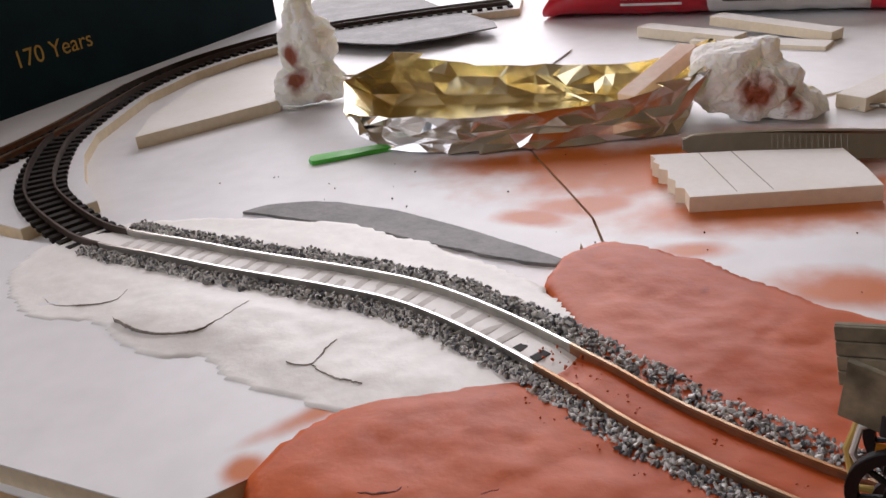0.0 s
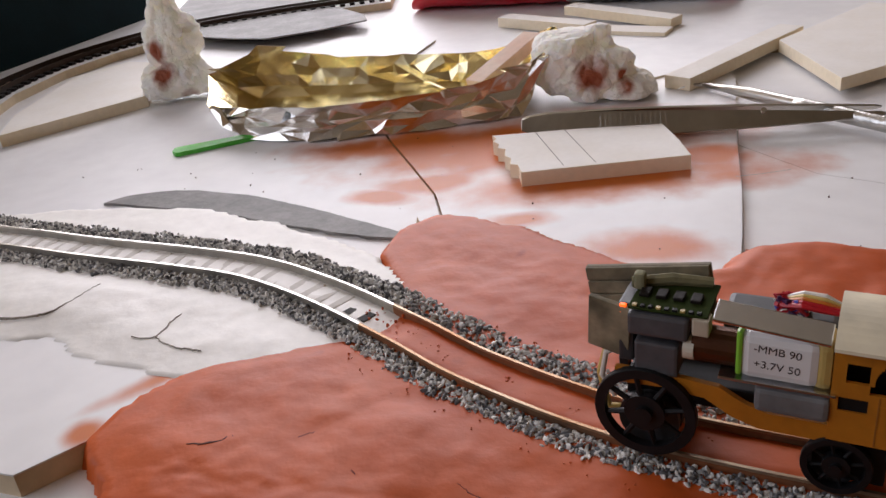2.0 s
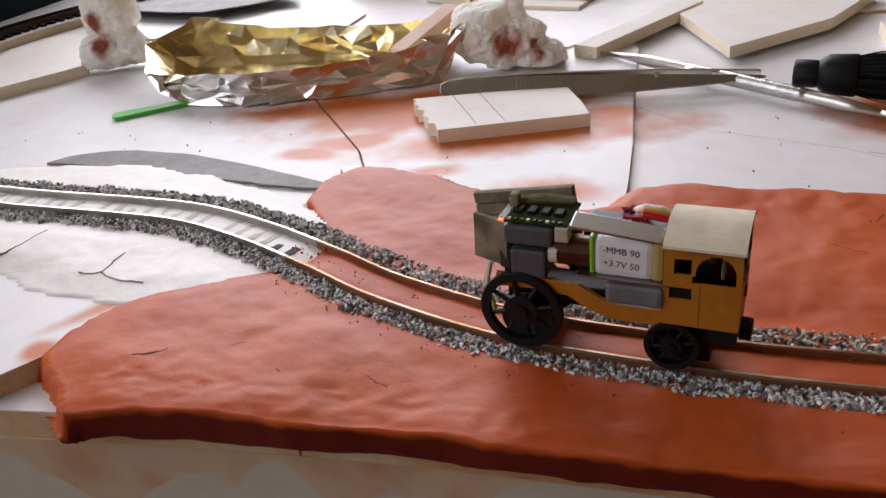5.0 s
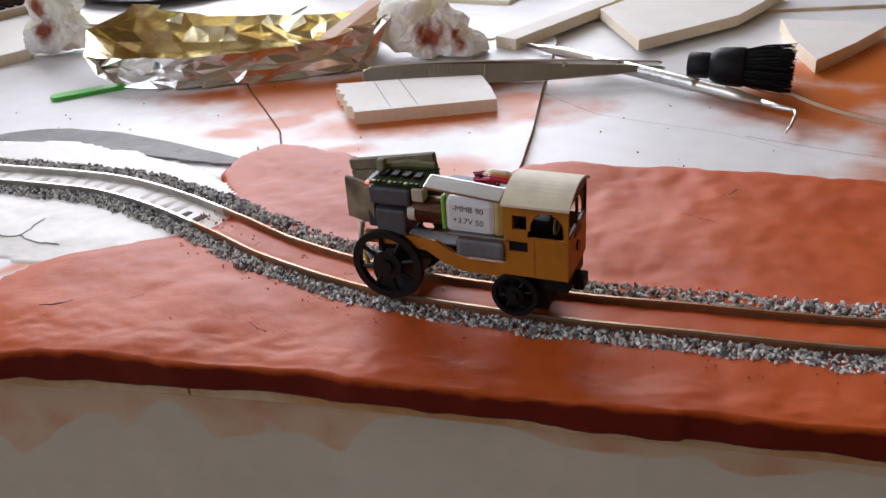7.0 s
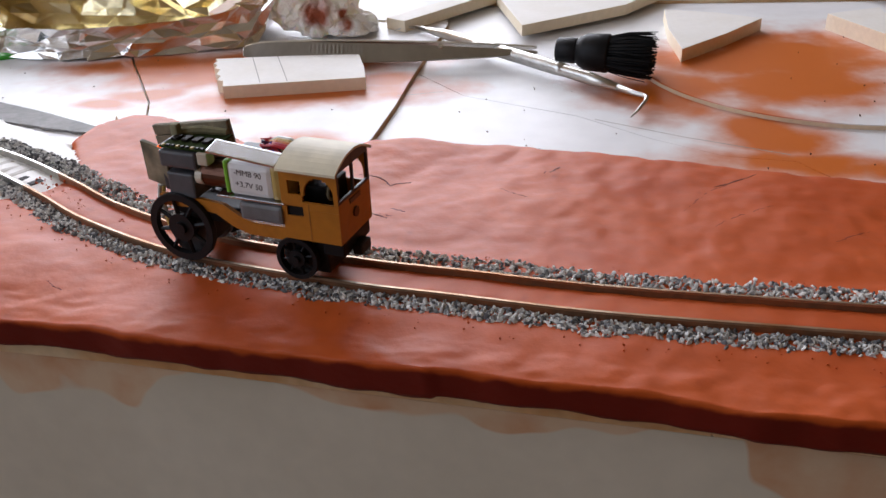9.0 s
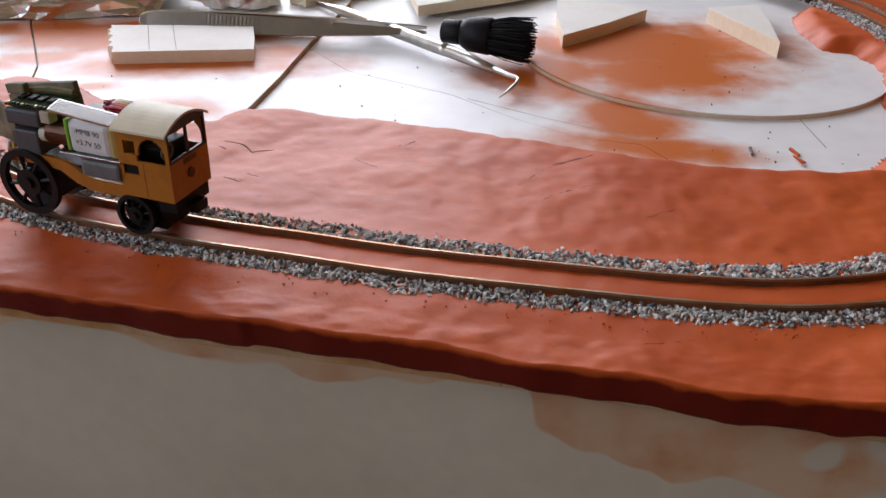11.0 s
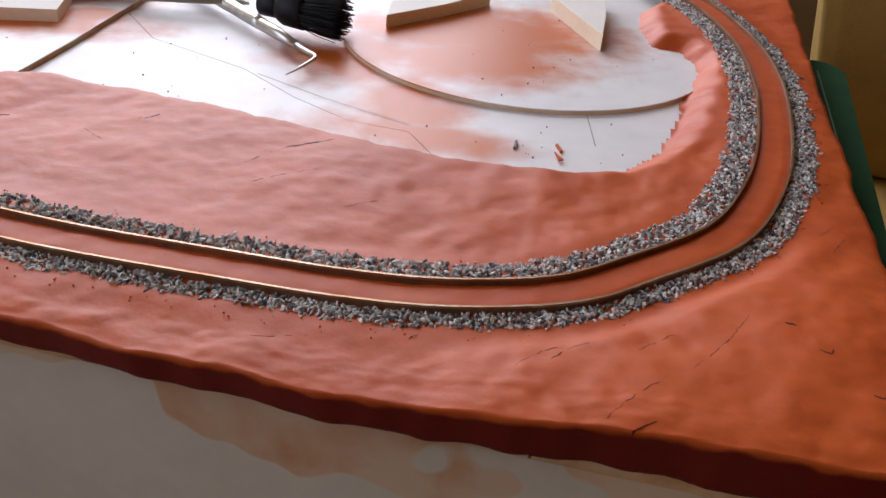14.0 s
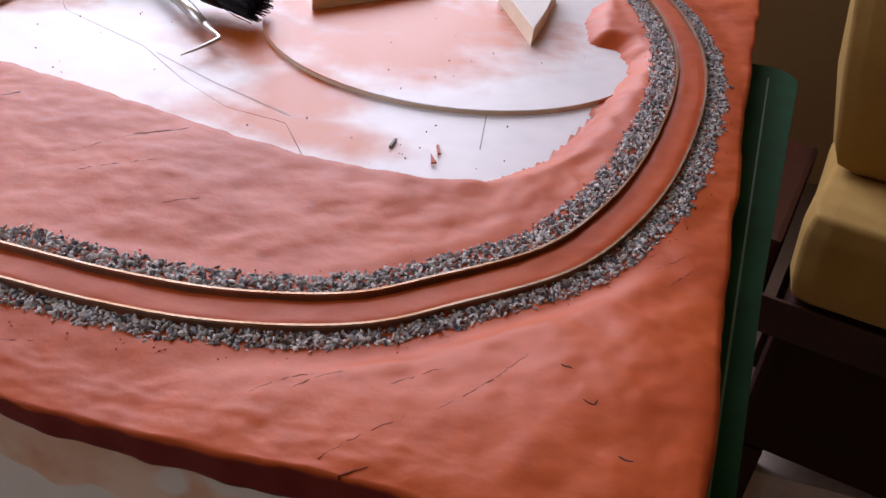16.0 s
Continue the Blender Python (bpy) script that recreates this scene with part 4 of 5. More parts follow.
foam_bar("pinkish foam bar lying in the foil tray", (53, 275, 8), 47, (36, 8, 5), (0, -16), m=material("pink_foam", (0.8, 0.62, 0.5), 0.7, 0, 0.05, 400, 60, 0.12, (0.76, 0.5, 0.38)))
solid("foam_sheet", prism([(177, 264), (228, 290.5), (265, 330), (230, 372), (174, 322)], 0.1, 4.8, 0.25), FOAM, "thick white foam sheet lying flat at the back", "foam offcut", group="foam offcuts")
solid("foam_sheet", prism([(-142.5, 291), (-95, 331), (-108, 392), (-128, 402), (-148, 380), (-150, 320)], 0.1, 5.2, 0.25), FOAM, "white foam sheet with cream edge beside the black track", "foam offcut", group="foam offcuts")
solid("foam_wedge", prism([(230.3, 218), (254, 236), (276, 255.5), (262, 268), (241.5, 278), (234, 247)], -0.06, 5.0, 0.3), FOAM, "white foam wedge with a curved cut side", "foam offcut", group="foam offcuts")
solid("foam_wedge", prism([(312, 202.5), (319, 226), (327, 258), (302, 252)], -0.06, 6.5, 0.3), FOAM, "pointed white foam wedge on the round sheet", "foam offcut", group="foam offcuts")
ring = [(285 + 71.6 * math.cos(a), 215 + 71.6 * math.sin(a)) for a in (2 * math.pi * k / 72 for k in range(72))]
sheet(ring, -1.76, -0.1, "round white card sheet stained with orange pigment", name="round_card", group="cards")
sheet([(62, 330), (120, 300), (175, 330), (160, 400), (90, 395)], 0.06, 0.8, "large white card sheet under the offcuts", name="card_scrap", group="cards")
sheet([(-60, 330), (10, 345), (30, 400), (-20, 430), (-55, 400)], 0.06, 0.8, "white card sheet behind the foil tray", name="card_scrap", group="cards")
grey_edge = [(x + 0.9 * rng.uniform(-1, 1), y + 0.9 * rng.uniform(-1, 1)) for x, y in spline([(-72, 219), (-58, 224), (-40, 221), (-17, 210.5), (8, 192), (27, 177.5), (24, 174), (8, 180.5), (-10, 191), (-29, 201), (-49, 210)], 4, True)]
solid("painted_road", prism(grey_edge, 0.02, 1.0, 0.5), GREY, "strip of grey painted road beside the track", "road strip", group="grey roads")
solid("painted_road", prism([(-150, 590), (-143, 530), (-122, 470), (-100, 444), (-80, 432), (-61, 424), (-35, 432), (-9, 446), (-12, 462), (-30, 490), (-41, 503), (-70, 560), (-115, 605)], 4.5, 5.2, 0.2), GREY, "broad grey painted road sheet beside the back track", "road strip", group="grey roads")


def seam(points, z, width=0.2):
    """A narrow open joint between butted sheets, as a shallow dark strip."""
    bm = bmesh.new()
    p = [V(*q) for q in points]
    for q0, q1 in zip(p, p[1:]):
        n_ = V(-(q1 - q0).y, (q1 - q0).x).normalized() * width
        f = [bm.verts.new((q.x, q.y, z + 0.03)) for q in (q0 - n_, q1 - n_, q1 + n_, q0 + n_)]
        bm.faces.new(f)
    return bm


JOINT = material("joint_gap", (0.5, 0.46, 0.42), 0.9, 0, 0.2)
for pts_, z_ in (([(294.2, 147.6), (291, 120.4)], -1.8), ([(186, 168), (209, 149), (235, 130.8)], -1.78), ([(122.7, 197), (130, 197.2), (138.7, 198.5)], 0.06)):
    solid("joint", seam(pts_, z_), JOINT, "thin open joint between white card sheets", "joint", kind="structure")
for at_, turn_, m_ in (((266, 118.5, -1.7), 75, GREY), ((279, 117, -1.7), 95, CLAY), ((345, 214, -1.7), 40, BOARD_EDGE)):
    solid("scrap_stick", box((-2.6, -0.4, 0), (2.6, 0.4, 0.8), 0.15), m_, "tiny cut stick lying on the white card", "scrap", at_, turn_, "tiny scraps")


# ---- crumpled paper and foil ----
def crumpled(lobes, seed, folds=1.0):
    """One crumpled sheet: star-shaped about an upright axis, wrapped round soft lobes, with folds."""
    bm = bmesh.new()
    made = bmesh.ops.create_icosphere(bm, subdivisions=5, radius=1.0)
    low, high = 0.0, max(c[2] + r_[2] for c, r_ in lobes)
    for v in made["verts"]:
        d = v.co.normalized()
        z = low + (high - low) * (0.5 + 0.5 * d.z)
        flat = V(d.x, d.y, 0)
        flat = flat.normalized() if flat.length > 1e-6 else V(0, 0, 0)
        reach = 0.0
        for c, r_ in lobes:
            w = 1 - ((z - c[2]) / r_[2]) ** 2
            if w > 0:
                reach = max(reach, c[0] * flat.x + c[1] * flat.y + math.sqrt(w) * math.hypot(r_[0] * flat.x, r_[1] * flat.y))
        reach *= min(1.0, (1 - abs(d.z)) * 9)
        q = V(flat.x * reach, flat.y * reach, z)
        near, _ = noise.voronoi(q / 8.5 + V(seed, 0, 0))
        fine, _ = noise.voronoi(q / 3.8 + V(0, seed, 0))
        fold = 3.2 * near[0] ** 1.3 + 2.3 * fine[0] ** 1.2 + noise.noise(q / 16 + V(0, 0, seed)) * 2.6 - 1.2
        q -= flat * fold * folds * min(1, reach / 6)
        q.z = max(q.z + 1.3 * noise.noise(q / 5 + V(seed, seed, 0)), 0.0)
        v.co = q
    return bm


TISSUE_L = TISSUE.copy()
add_blots(TISSUE_L, [(-4, -9, 23, 5.6), (-2, -10, 13, 6.0), (8, -11, 2, 5), (4, -12, 34, 2)], (0.3, 0.055, 0.012))
solid("crumpled_tissue", crumpled([((4, 0, 9), (12, 11, 12)), ((-8, -4, 7), (9, 9, 9)), ((1, 2, 25), (14, 12, 14)), ((-1, 2, 37), (7, 6, 12))], 3.3), TISSUE_L, "crumpled white tissue standing up with rust stains", "tissue", (-83, 341, 0.1), 0, "tissues")
TISSUE_R = TISSUE.copy()
add_blots(TISSUE_R, [(-4, -10, 12, 7.5), (8, -10, 6, 4), (7, -10, 11, 2.5)], (0.34, 0.06, 0.008))
solid("crumpled_tissue", crumpled([((-1, 0, 9), (13, 12, 12)), ((-13, 10, 13), (8, 8, 10)), ((12, 2, 3), (14, 12, 7)), ((6, 2, 9), (11, 10, 11)), ((3, 4, 20), (5, 4, 8)), ((-15, 12, 18), (6, 4, 7))], 8.1), TISSUE_R, "crumpled cream tissue with a red-brown stain", "tissue", (94, 281, 0.1), 12, "tissues")


def foil_tray():
    """A folded foil tray: facets round random seeds give it its creases."""
    ob = thing("foil_tray", "crumpled foil tray, gold inside and silver outside", "foil", (0, 0, 0.2))
    r = np.random.RandomState(21)
    stations = np.array([0, 0.09, 0.3, 0.55, 0.8, 0.93, 1.0])
    front_x, front_y = np.array((-50, -39, -12, 20, 55, 66, 75)), np.array((279, 272.5, 264, 263, 268, 271, 277))
    back_x, back_y = np.array((-58, -42, -10, 24, 50, 66, 82)), np.array((318, 331, 328, 322, 315, 312, 309))
    rim_f, rim_b = np.array((11, 12, 12, 12.5, 14.5, 18, 20)), np.array((16, 22, 14.5, 13.5, 13.5, 16, 22))
    # rows across: share of the way from front to back, share of the rim's height, wall (0 front, 1 floor, 2 back)
    rows = [(-0.01, 1.0, 0), (0.01, 0.78, 0), (0.02, 0.55, 0), (-0.015, 0.42, 0), (-0.02, 0.2, 0), (-0.035, 0.02, 0), (0.12, 0.02, 1), (0.45, 0.02, 1), (0.86, 0.03, 1), (0.95, 0.2, 2), (0.96, 0.45, 2), (0.965, 0.7, 2), (0.975, 1.0, 2)]
    nl = 22
    kinks = r.randn(nl + 1, len(rows), 3)

    def shell(shift):
        bm = bmesh.new()
        grid = []
        for i in range(nl + 1):
            u = i / nl
            fx, fy, bx, by = (np.interp(u, stations, q) for q in (front_x, front_y, back_x, back_y))
            hf, hb = np.interp(u, stations, rim_f), np.interp(u, stations, rim_b)
            end = float(smooth(1 - u / 0.08) + smooth((u - 0.93) / 0.07))
            row = []
            for j, (s_, h_, wall) in enumerate(rows):
                x, y = fx + (bx - fx) * s_, fy + (by - fy) * s_
                z = 0.3 + (hb if wall == 2 else hf) * h_
                z = z * (1 - end) + end * (hf + (hb - hf) * s_)
                kx, ky, kz = kinks[i, j]
                amount = (0.8, 0.4, 0.55)[wall] + 1.0 * end
                if j in (0, len(rows) - 1):
                    amount *= 0.5
                x += kx * 1.9
                y += ky * amount
                z = max(z + kz * amount * (0.55, 0.3, 0.6)[wall], 0.15)
                inward = V(0, (0.35, 0, -0.35)[wall], 0.3 if wall == 1 else 0.05) * shift
                row.append(bm.verts.new(V(x, y, z) + inward))
            grid.append(row)
        for a, b in zip(grid, grid[1:]):
            for j in range(len(rows) - 1):
                q = (a[j], b[j], b[j + 1], a[j + 1])
                if (j * 7 + len(bm.faces)) % 5 < 2:
                    bm.faces.new(q[:3]), bm.faces.new((q[0], q[2], q[3]))
                else:
                    bm.faces.new((q[0], q[1], q[3])), bm.faces.new(q[1:])
        return bm

    part("outer_foil", shell(0.0), FOIL_OUT, ob, "silver outer side of the foil")
    part("inner_foil", shell(1.0), FOIL_IN, ob, "gold inner side of the foil")


foil_tray()

# ---- tools ----
def tweezers():
    ob = thing("tweezers", "worn steel tweezers resting on the foam pad", "tweezers", (64.5, 243.5, 5.4), -7.0, tilt=(0, 0.8))
    for s, name, lean in ((-1, "arm", 52), (1, "arm", 118)):
        up = [(0, 1.6), (3, 3.0), (8, 3.9), (30, 4.2), (48, 3.9), (75, 2.9), (95, 1.8), (112, 0.7), (114, 0.25)]
        pts = up + [(x, -y) for x, y in reversed(up)]
        bm = prism(pts, -0.45, 0.45, 0.12)
        bmesh.ops.triangulate(bm, faces=[f for f in bm.faces if len(f.verts) > 4])
        bm.verts.ensure_lookup_table()
        for v in bm.verts:
            x = v.co.x
            gap = s * (0.55 + 3.4 * math.sin(min(max((x - 4) / 108, 0), 1) * math.pi) ** 0.8 * 0.6 + 1.9 * max(0, (x - 60) / 54))
            v.co = pose(0, 0, 0, lean, 0, 0) @ v.co + V(0, gap + (0 if s < 0 else 2.0), 0)
        arm = part(name, bm, STEEL, ob, "tapered steel arm")
        if s < 0:
            for k in range(14):
                bm = box((26 + k * 1.6, -3.4, 0.42), (26.8 + k * 1.6, 3.4, 0.62), 0.05)
                for v in bm.verts:
                    gap = s * (0.55 + 3.4 * math.sin(min(max((v.co.x - 4) / 108, 0), 1) * math.pi) ** 0.8 * 0.6)
                    v.co = pose(0, 0, 0, lean, 0, 0) @ v.co + V(0, gap, 0)
                part("grip_ridge", bm, STEEL, arm)
    part("rivet", disc((77, -2.0, 2.4), (0, -0.6, 0.8), 0.9, 1.2, 14), STEEL, ob, "small rivet")


tweezers()
KNURL = material("knurled_steel", (0.58, 0.57, 0.54), 0.3, 1.0, 0.1, 300, 60, 0.0)
_kn, _kl = KNURL.node_tree.nodes, KNURL.node_tree.links
_chk, _bmp, _tc = _kn.new("ShaderNodeTexVoronoi"), _kn.new("ShaderNodeBump"), _kn.new("ShaderNodeTexCoord")
_chk.inputs["Scale"].default_value = 900
_bmp.inputs["Strength"].default_value, _bmp.inputs["Distance"].default_value = 0.35, 0.0003
_kl.new(_tc.outputs["Object"], _chk.inputs["Vector"])
_kl.new(_chk.outputs["Distance"], _bmp.inputs["Height"])
_kl.new(_bmp.outputs["Normal"], _kn["Principled BSDF"].inputs["Normal"])
probe = thing("hooked_probe", "steel hooked probe with a knurled grip lying on the board", "probe")
part("shaft", tube([V(133, 281, 2), V(140, 271, 2.4), V(146, 262, 2.6), V(190, 198, 2.6), V(198, 186, 2.4)], [0.7, 1.4, 2.3, 2.3, 1.3], 14), STEEL, probe, "smooth steel shaft", True)
part("grip", tube([V(156, 247.5, 2.62), V(158, 244.5, 2.62), V(182, 209.7, 2.62), V(184, 206.8, 2.62)], [2.3, 2.55, 2.55, 2.3], 18), KNURL, probe, "knurled steel grip", True)
part("hook", tube([V(197, 187.5, 2.4), V(202, 180, 2.2), V(204.2, 177.3, 2.3), V(205, 175.4, 2.2), V(203.5, 172, 2.0), V(199, 165, 1.5), V(195.8, 161.0, 1.0)], [1.4, 0.9, 0.8, 0.75, 0.65, 0.45, 0.15], 10), STEEL, probe, "bent hook tip", True)
part("tip", tube([V(133.4, 280.5, 2), V(129, 282, 1.9), V(124, 280.5, 1.0)], [0.75, 0.5, 0.15], 10), STEEL, probe, "fine bent tip", True)


def brush():
    ob = thing("brush_head", "black plastic brush head with stiff black bristles", "brush", (183, 218, 7.3), -27)
    part("collar", tube([V(0, 0, 0), V(0.6, 0, 0), V(7, 0, 0), V(8, 0, 0)], [4.0, 4.6, 4.6, 4.2], 28), BLACK, ob, "round black collar", True)
    part("body", tube([V(7.6, 0, 0), V(8.6, 0, 0), V(11, 0, 0), V(19, 0, 0), V(20, 0, 0)], [4.4, 5.4, 6.6, 7.0, 6.4], 28), BLACK, ob, "stepped black ferrule", True)
    bm = bmesh.new()
    r = random.Random(11)
    for k in range(420):
        a, q = r.uniform(0, 2 * math.pi), 6.3 * math.sqrt(r.random())
        y, z = q * math.cos(a), q * math.sin(a)
        f = r.uniform(1.0, 1.28)
        tube([V(19, y, z), V(26, y * 1.04 * f, z * 1.04 * f), V(r.uniform(33, 36), y * 1.12 * f + r.uniform(-0.6, 0.6), z * 1.12 * f + r.uniform(-0.6, 0.6))], [0.22, 0.2, 0.16], 4, bm)
    part("bristles", bm, BLACK, ob, "stiff black bristles")


brush()
bm = prism([(0, -3.0), (1.5, -3.6), (26, -2.6), (44, -2.0), (44, 2.0), (26, 2.6), (1.5, 3.6), (0, 3.0), (-0.9, 0)], 0, 1.6, 0.4)
solid("plastic_stick", bm, GREEN, "bright green plastic stick lying under the foil", "plastic stick", (-62, 262.5, 0.1), 20)


# ---- boxes at the back ----
def teal_box():
    a, b = V(-236, 318, 0), V(-160, 531, 0)
    d = (b - a)
    turn = math.degrees(math.atan2(d.y, d.x))
    ob = thing("card_box", "dark teal card box with gold printing", "box", (a.x - 60, a.y - 172, 0.1), turn)
    L = d.length + 182
    part("body", box((0, 0, 0), (L, 90, 95), 1.0), TEAL, ob, "dark teal card")
    part("lid", box((-1, -0.8, 80), (L + 1, 91, 96), 1.0), material("dark_red_card", (0.1, 0.006, 0.008), 0.4, 0, 0.05), ob, "dark red lid band")
    ob2 = new("print", text_mesh("print", "170 Years", 11.5, GOLD_INK))
    ob2.parent = ob
    ob2.matrix_basis = pose(237.5 * MM, -0.12 * MM, 27.5 * MM, 90, 0, 0)
    for k, (x, w) in enumerate(((338, 22), (363, 26))):
        part("print_bar", box((x, -0.2, 36), (x + w, -0.02, 43)), GREEN_INK, ob, "greenish printed bar")
    return ob


teal_box()


def packet():
    ob = thing("food_packet", "red and white film packet with small print", "packet", (20, 470, 0.2), -17)
    def pillow(x0, x1, m, name, label):
        bm = bmesh.new()
        rows = []
        for i in range(19):
            x = x0 + (x1 - x0) * i / 18
            u = min((x + 8) / 24, (172 - x) / 24, 1.0)
            u = max(u, 0.05) ** 0.5
            row = []
            for k in range(20):
                a_ = 2 * math.pi * k / 20
                c_, s_ = math.cos(a_), math.sin(a_)
                w = 1.2 * noise.noise((x / 9, k * 0.5, 3))
                y = 28 + (28 * abs(c_) ** 0.7 * (1 if c_ > 0 else -1)) * (0.75 + 0.25 * u) + w
                z = 17 * u + 17 * u * abs(s_) ** 0.7 * (1 if s_ > 0 else -1) + w * 0.6
                row.append(bm.verts.new((x, y, max(z, 0))))
            rows.append(row)
        for p_, q_ in zip(rows, rows[1:]):
            for k in range(20):
                bm.faces.new((p_[k], q_[k], q_[(k + 1) % 20], p_[(k + 1) % 20]))
        bm.faces.new(rows[0]), bm.faces.new(list(reversed(rows[-1])))
        bmesh.ops.recalc_face_normals(bm, faces=bm.faces)
        return part(name, bm, m, ob, label, True)
    pillow(-8, 82, RED, "red_film", "glossy red film")
    pillow(82.05, 158, WHITE_FILM, "white_film", "white printed film")
    pillow(158.05, 172, RED, "red_end", "glossy red end")
    for k in range(5):
        part("print_bar", box((38, -1.6, 8 + k * 3.2), (70 - (k % 3) * 6, -1.3, 9.2 + k * 3.2)), WHITE_FILM, ob, "white line of small print")
    for k in range(4):
        part("print_bar", box((90, -1.6, 9 + k * 3.2), (118 - (k % 2) * 5, -1.3, 10.2 + k * 3.2)), INK, ob, "dark line of small print")


packet()

# ---- beside the table ----
mat = thing("cutting_mat", "dark green cutting mat with a pale line at the table's edge", "cutting mat")
mo = [(290, -35), (321, -35), (334.5, 3), (360, 70), (415.5, 206), (415, 213), (411, 219), (402, 220.5), (360, 220)]
part("sheet", prism(mo, -7.1, -4.9, 0.3), MAT, mat, "dark green mat")
part("grid_line", prism([(317, -30), (317.5, -30.2), (404.4, 207), (403.8, 207)], -4.9, -4.83), material("mat_line", (0.15, 0.25, 0.16), 0.6), mat, "pale printed line")


def armchair():
    ob = thing("armchair", "mustard cushioned dark wooden armchair beside the table", "armchair", (634, 563, -720), -28)
    def pad(lo, hi, name, label, lean=0.0):
        bm = box(lo, hi, 26)
        bmesh.ops.subdivide_edges(bm, edges=bm.edges, cuts=3, use_grid_fill=True)
        for v in bm.verts:
            v.co += V(*[9 * noise.noise(v.co / 80 + V(k * 7, 0, 0)) for k in range(3)])
            v.co.x -= max(v.co.z - lo[2], 0) * lean
        return part(name, bm, CUSHION, ob, label, True)
    pad((0, -4, 362), (520, 440, 462), "seat_cushion", "mustard seat cushion")
    pad((0, 82, 464), (520, 230, 800), "back_cushion", "mustard back cushion", 0.2)
    part("base", box((10, 6, 170), (520, 430, 358), 8), DARKWOOD, ob, "dark brown wooden base")
    part("rail", box((-14, 0, 318), (524, 5, 360), 2), material("brown_rail", (0.05, 0.016, 0.008), 0.5, 0, 0.2, 200, 20, 0.1), ob, "reddish brown front rail")
    part("side_panel", box((-60, 150, 140), (-12, 440, 340), 8), material("red_brown_wood", (0.06, 0.016, 0.007), 0.5, 0, 0.2, 200, 20, 0.1), ob, "reddish brown wooden side panel")
    for x in (20, 480):
        for y in (20, 390):
            part("leg", box((x - 15, y - 15, 0), (x + 25, y + 25, 169), 4), DARKWOOD, ob)


def floor_box():
    ob = thing("storage_box", "grey-brown low box with a pale edge on the floor", "box", (682, 570, -720), -15)
    wood = material("grey_board", (0.5, 0.42, 0.36), 0.5, 0, 0.1, 100, 14, 0.1, (0.42, 0.35, 0.3))
    part("body", box((0, 0, 0), (300, 108, 112), 3), wood, ob, "grey-brown board sides")
    part("lid", box((-2, -2, 113), (302, 110, 120), 1.5), wood, ob, "grey-brown lid")
    part("trim", box((-2, 108, 120.4), (302, 110, 122)), WHITE_FILM, ob, "pale edge trim")


floor_box()
armchair()

# ---- cracks, crumbs and scraps ----
def crack(points, width, owner, material_, lift=0.12, seed=1):
    """A jagged crack along the modelled ground, capped by a strip whose colour holds its shade."""
    line = spline(points, 0.7)
    r = np.random.RandomState(seed)
    line = line + r.uniform(-0.22, 0.22, line.shape)
    nrm = np.gradient(line, axis=0)
    nrm = np.c_[-nrm[:, 1], nrm[:, 0]] / np.linalg.norm(nrm, axis=1)[:, None]
    z = heights(line) + lift
    bm = bmesh.new()
    pairs = []
    for k, (q, n_, h) in enumerate(zip(line, nrm, z)):
        w = width * (0.25 + 0.75 * math.sin(math.pi * (k + 0.5) / len(line))) * r.uniform(0.6, 1.2)
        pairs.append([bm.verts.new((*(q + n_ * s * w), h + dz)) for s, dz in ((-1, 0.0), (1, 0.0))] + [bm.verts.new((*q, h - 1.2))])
    for a, b in zip(pairs, pairs[1:]):
        bm.faces.new((a[0], b[0], b[1], a[1]))
        bm.faces.new((a[0], a[2], b[2], b[0]))
        bm.faces.new((a[1], b[1], b[2], a[2]))
    part("crack", bm, material_, owner)


# the dark inside cracks and folds is shade put into these colours
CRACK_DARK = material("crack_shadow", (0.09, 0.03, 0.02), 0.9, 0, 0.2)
FOLD_SHADE = material("clay_fold_shade", (0.2, 0.03, 0.01), 0.8, 0, 0.2)
CRACK_PALE = material("plaster_crack_shade", (0.3, 0.26, 0.22), 0.9, 0, 0.2)
for k, pts in enumerate(([(-104, 158), (-97, 153), (-83, 153), (-81, 160)], [(-77, 144), (-70, 139), (-62, 136), (-53, 136), (-49, 140), (-44.5, 150)], [(-19.3, 133), (-21, 128), (-22.3, 122.4), (-28.4, 123.3)], [(-22.3, 122.4), (-16, 118), (-10, 116)])):
    crack(pts, 0.15, plaster, CRACK_PALE, 0.12, k)
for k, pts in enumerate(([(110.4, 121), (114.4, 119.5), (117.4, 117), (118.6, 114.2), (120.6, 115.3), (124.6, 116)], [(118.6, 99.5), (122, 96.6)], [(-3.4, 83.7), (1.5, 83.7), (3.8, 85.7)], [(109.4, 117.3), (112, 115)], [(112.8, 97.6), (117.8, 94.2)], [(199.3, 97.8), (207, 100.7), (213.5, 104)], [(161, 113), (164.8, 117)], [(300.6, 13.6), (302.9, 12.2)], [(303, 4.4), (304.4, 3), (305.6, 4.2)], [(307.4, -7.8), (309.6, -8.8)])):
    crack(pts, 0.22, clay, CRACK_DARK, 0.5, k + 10)
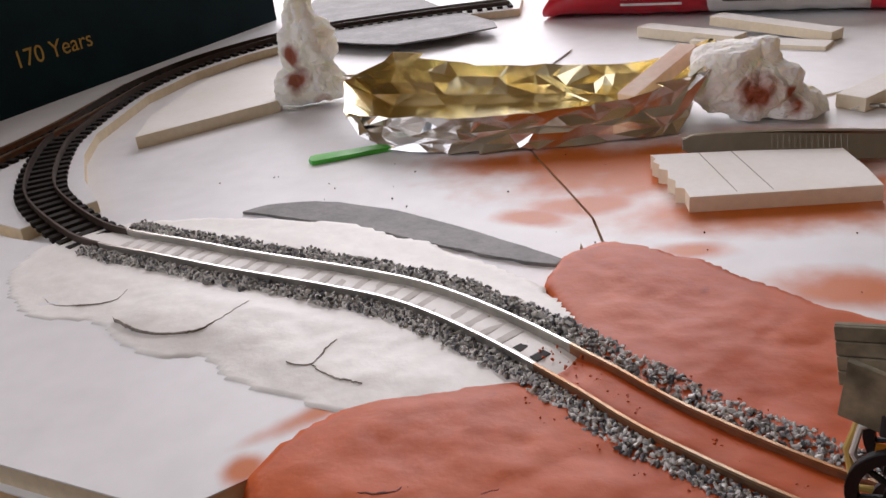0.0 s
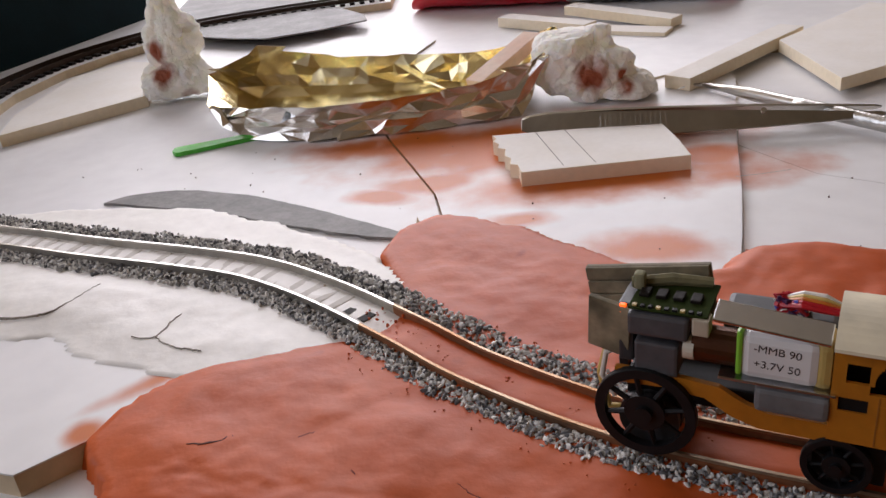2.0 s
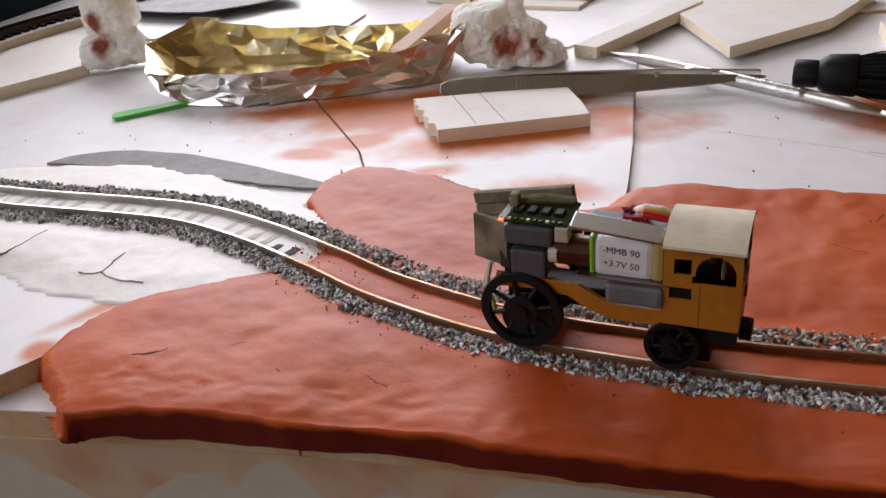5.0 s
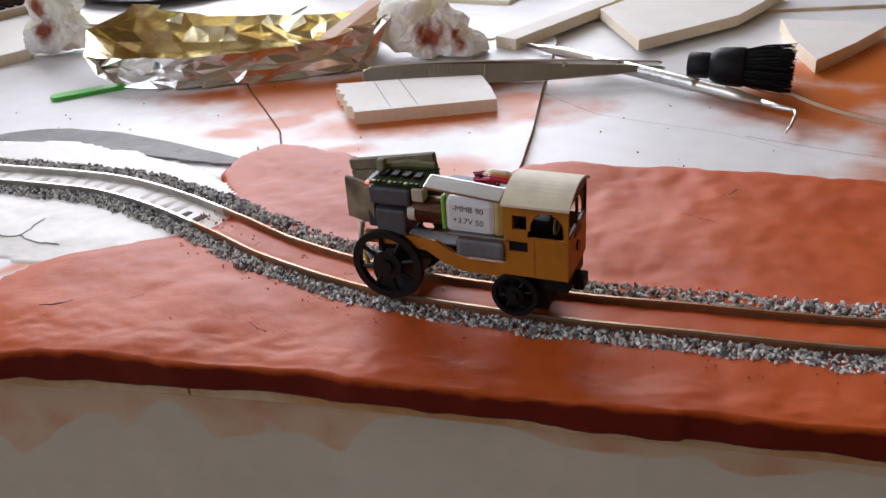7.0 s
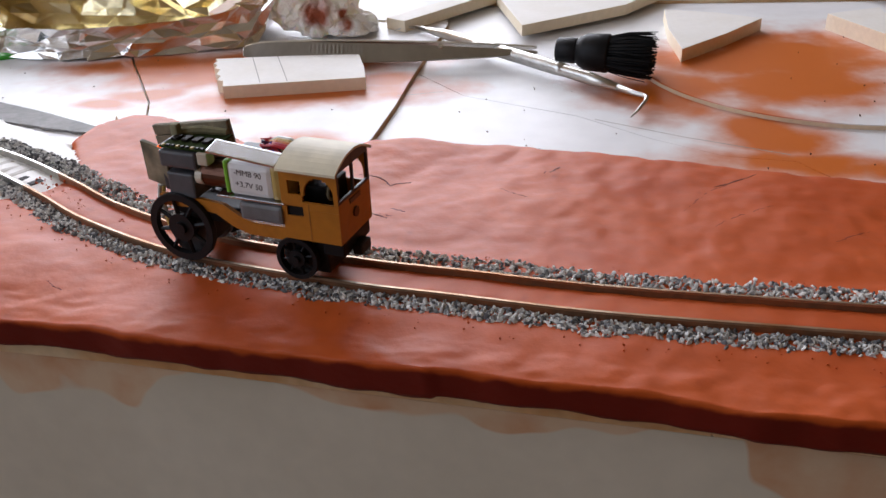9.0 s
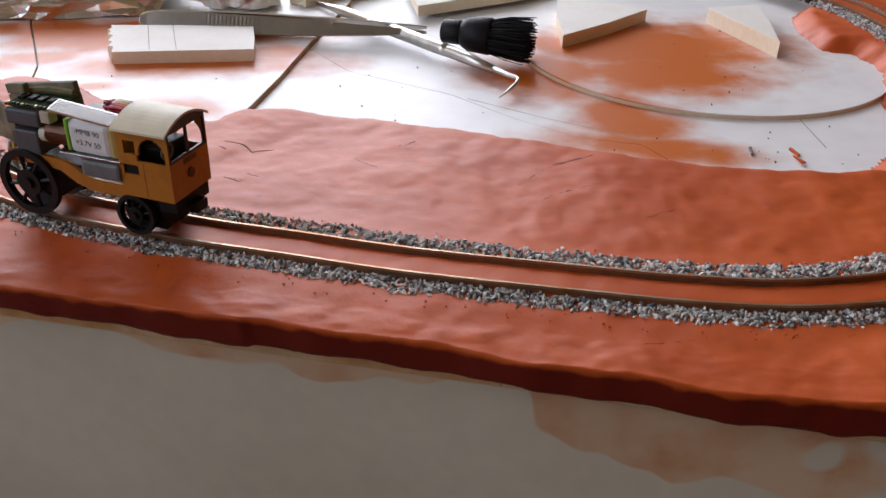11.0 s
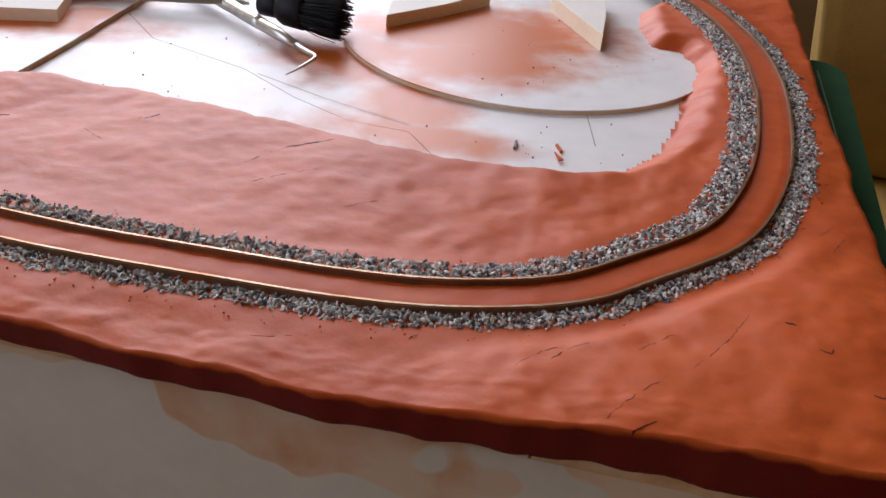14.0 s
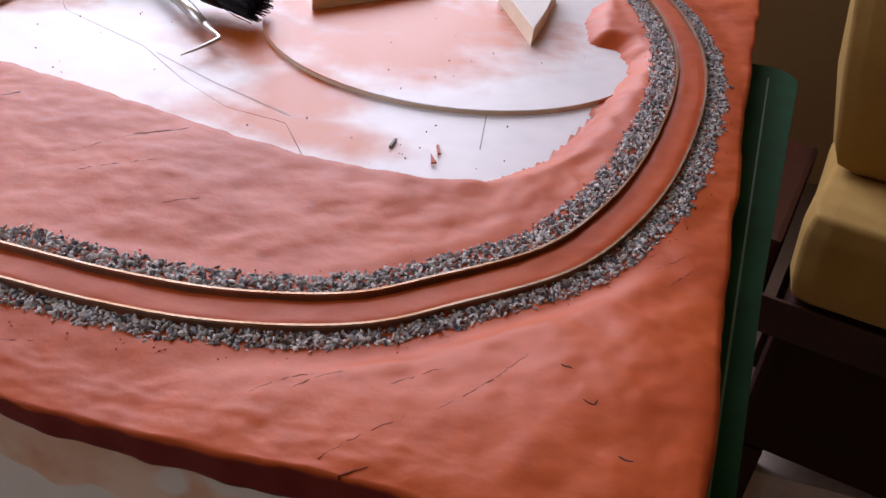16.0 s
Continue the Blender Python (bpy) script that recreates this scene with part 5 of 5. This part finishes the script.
# shallow folds and scratches in the clay, their shade put in as dark red
FOLDS = [
    [(246.9, 5.7), (252.0, 9.4), (257.6, 11.2)],
    [(253.4, 6.5), (257.8, 10.1), (262.5, 11.8)],
    [(270.7, 8.4), (275.5, 11.5), (280.5, 13.6)],
    [(278.6, 1.8), (286.4, 8.0), (295.6, 17.9)],
    [(260.2, -9.0), (266.8, -4.1), (273.9, 0.4)],
    [(263.6, -12.5), (268.2, -10.6)],
    [(228.3, 14.9), (230.7, 17.1)],
    [(326.7, 54.0), (335.9, 61.0)],
    [(327.7, 46.8), (335.8, 54.9)],
    [(188.6, 86.4), (198.0, 95.6), (210.4, 102.0)],
    [(192.2, 76.3), (199.2, 81.0), (209.6, 84.6)],
]
FOLDS += [
    [(146.6, 105.9), (154.0, 97.7)],
    [(176.5, 50.3), (179.4, 52.6)],
    [(199.1, 15.9), (209.6, 16.4)],
    [(159.4, 111.2), (160.0, 114.4)],
    [(216.2, 66.0), (225.6, 69.5)],
    [(3.7, 86.0), (5.1, 84.5)],
    [(27.2, 74.4), (28.0, 72.7)],
    [(15.5, 83.7), (19.6, 85.4)],
    [(116.2, 115.1), (125.4, 116.1)],
    [(115.7, 96.8), (120.6, 94.1)],
    [(44.3, 70.2), (48.2, 66.8), (54.0, 67.0)],
]
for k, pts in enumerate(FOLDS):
    crack(pts, 0.13, clay, FOLD_SHADE, 0.46, k + 40)


def crumbs(name, spots, material_, label, seed, size, count):
    r = np.random.RandomState(seed)
    bm = bmesh.new()
    for x, y, sx, sy, z in spots:
        for _ in range(count):
            s = size * r.uniform(0.5, 1.3)
            m = pose(x + r.randn() * sx, y + r.randn() * sy, z + s * 0.3, *(r.uniform(0, 360, 3)))
            made = bmesh.ops.create_icosphere(bm, subdivisions=1, radius=s)
            for v in made["verts"]:
                v.co = m @ V(v.co.x, v.co.y * r.uniform(0.6, 1), v.co.z * 0.6)
    return solid(name, bm, material_, label, "crumbs", kind="stuff")


# crumbs of clay on the bed by the colour's edge and on the ground, dark specks on the white boards
bed = [(x, y, 1.6, 1.6, BED_Z + 0.7) for x, y in LINE[::7] if 24 < x < 85 and y < 150]
crumbs("clay_crumbs", bed, CLAY, "rust-red clay crumbs between the rails", 5, 0.4, 9)
edge_spots = []
for i in range(0, len(LINE), 9):
    x, y = LINE[i]
    if x > 25 and y < 250:
        nx, ny = -tangent[i][1], tangent[i][0]
        for s in (-13.2, 13.2):
            px, py = x + s * nx, y + s * ny
            edge_spots.append((px, py, 1.3, 1.3, float(heights(np.array([[px, py]]))[0]) + 0.45))
crumbs("clay_crumbs", edge_spots, CLAY, "rust-red clay crumbs along the ballast", 6, 0.26, 3)
crumbs("specks", [(60, 200, 60, 30, 0.1), (160, 180, 30, 30, -1.4), (280, 120, 25, 12, -1.3), (-40, 230, 40, 20, 0.1), (285, 190, 30, 25, 0.3)], material("brown_speck", (0.12, 0.05, 0.03), 0.8), "small dark specks of grit on the white boards", 7, 0.32, 16)
solid("clay_scrap", prism([(0, 0), (1.6, 0.2), (1.0, 5.5)], 0, 0.5), CLAY, "thin rust-red stick scrap on the board", "scrap", (277, 108, -1.2), 12)
solid("card_spike", prism([(0, 0), (3.2, 0.3), (1.2, 5.5)], -0.4, 0.4, 0.05), BOARD_EDGE, "small pale card spike at the joint", "scrap", (31.5, 172.5, 1.0), 0, tilt=(60, 0))

# the cut edges of the foam offcuts are yellower than their skins
for ob in list(bpy.data.objects):
    if ob.type == "MESH" and len(ob.data.materials) == 1 and ob.data.materials[0] == FOAM:
        ob.data.materials.append(FOAM_CUT)
        for f in ob.data.polygons:
            f.material_index = 1 if abs(f.normal.z) < 0.5 else 0
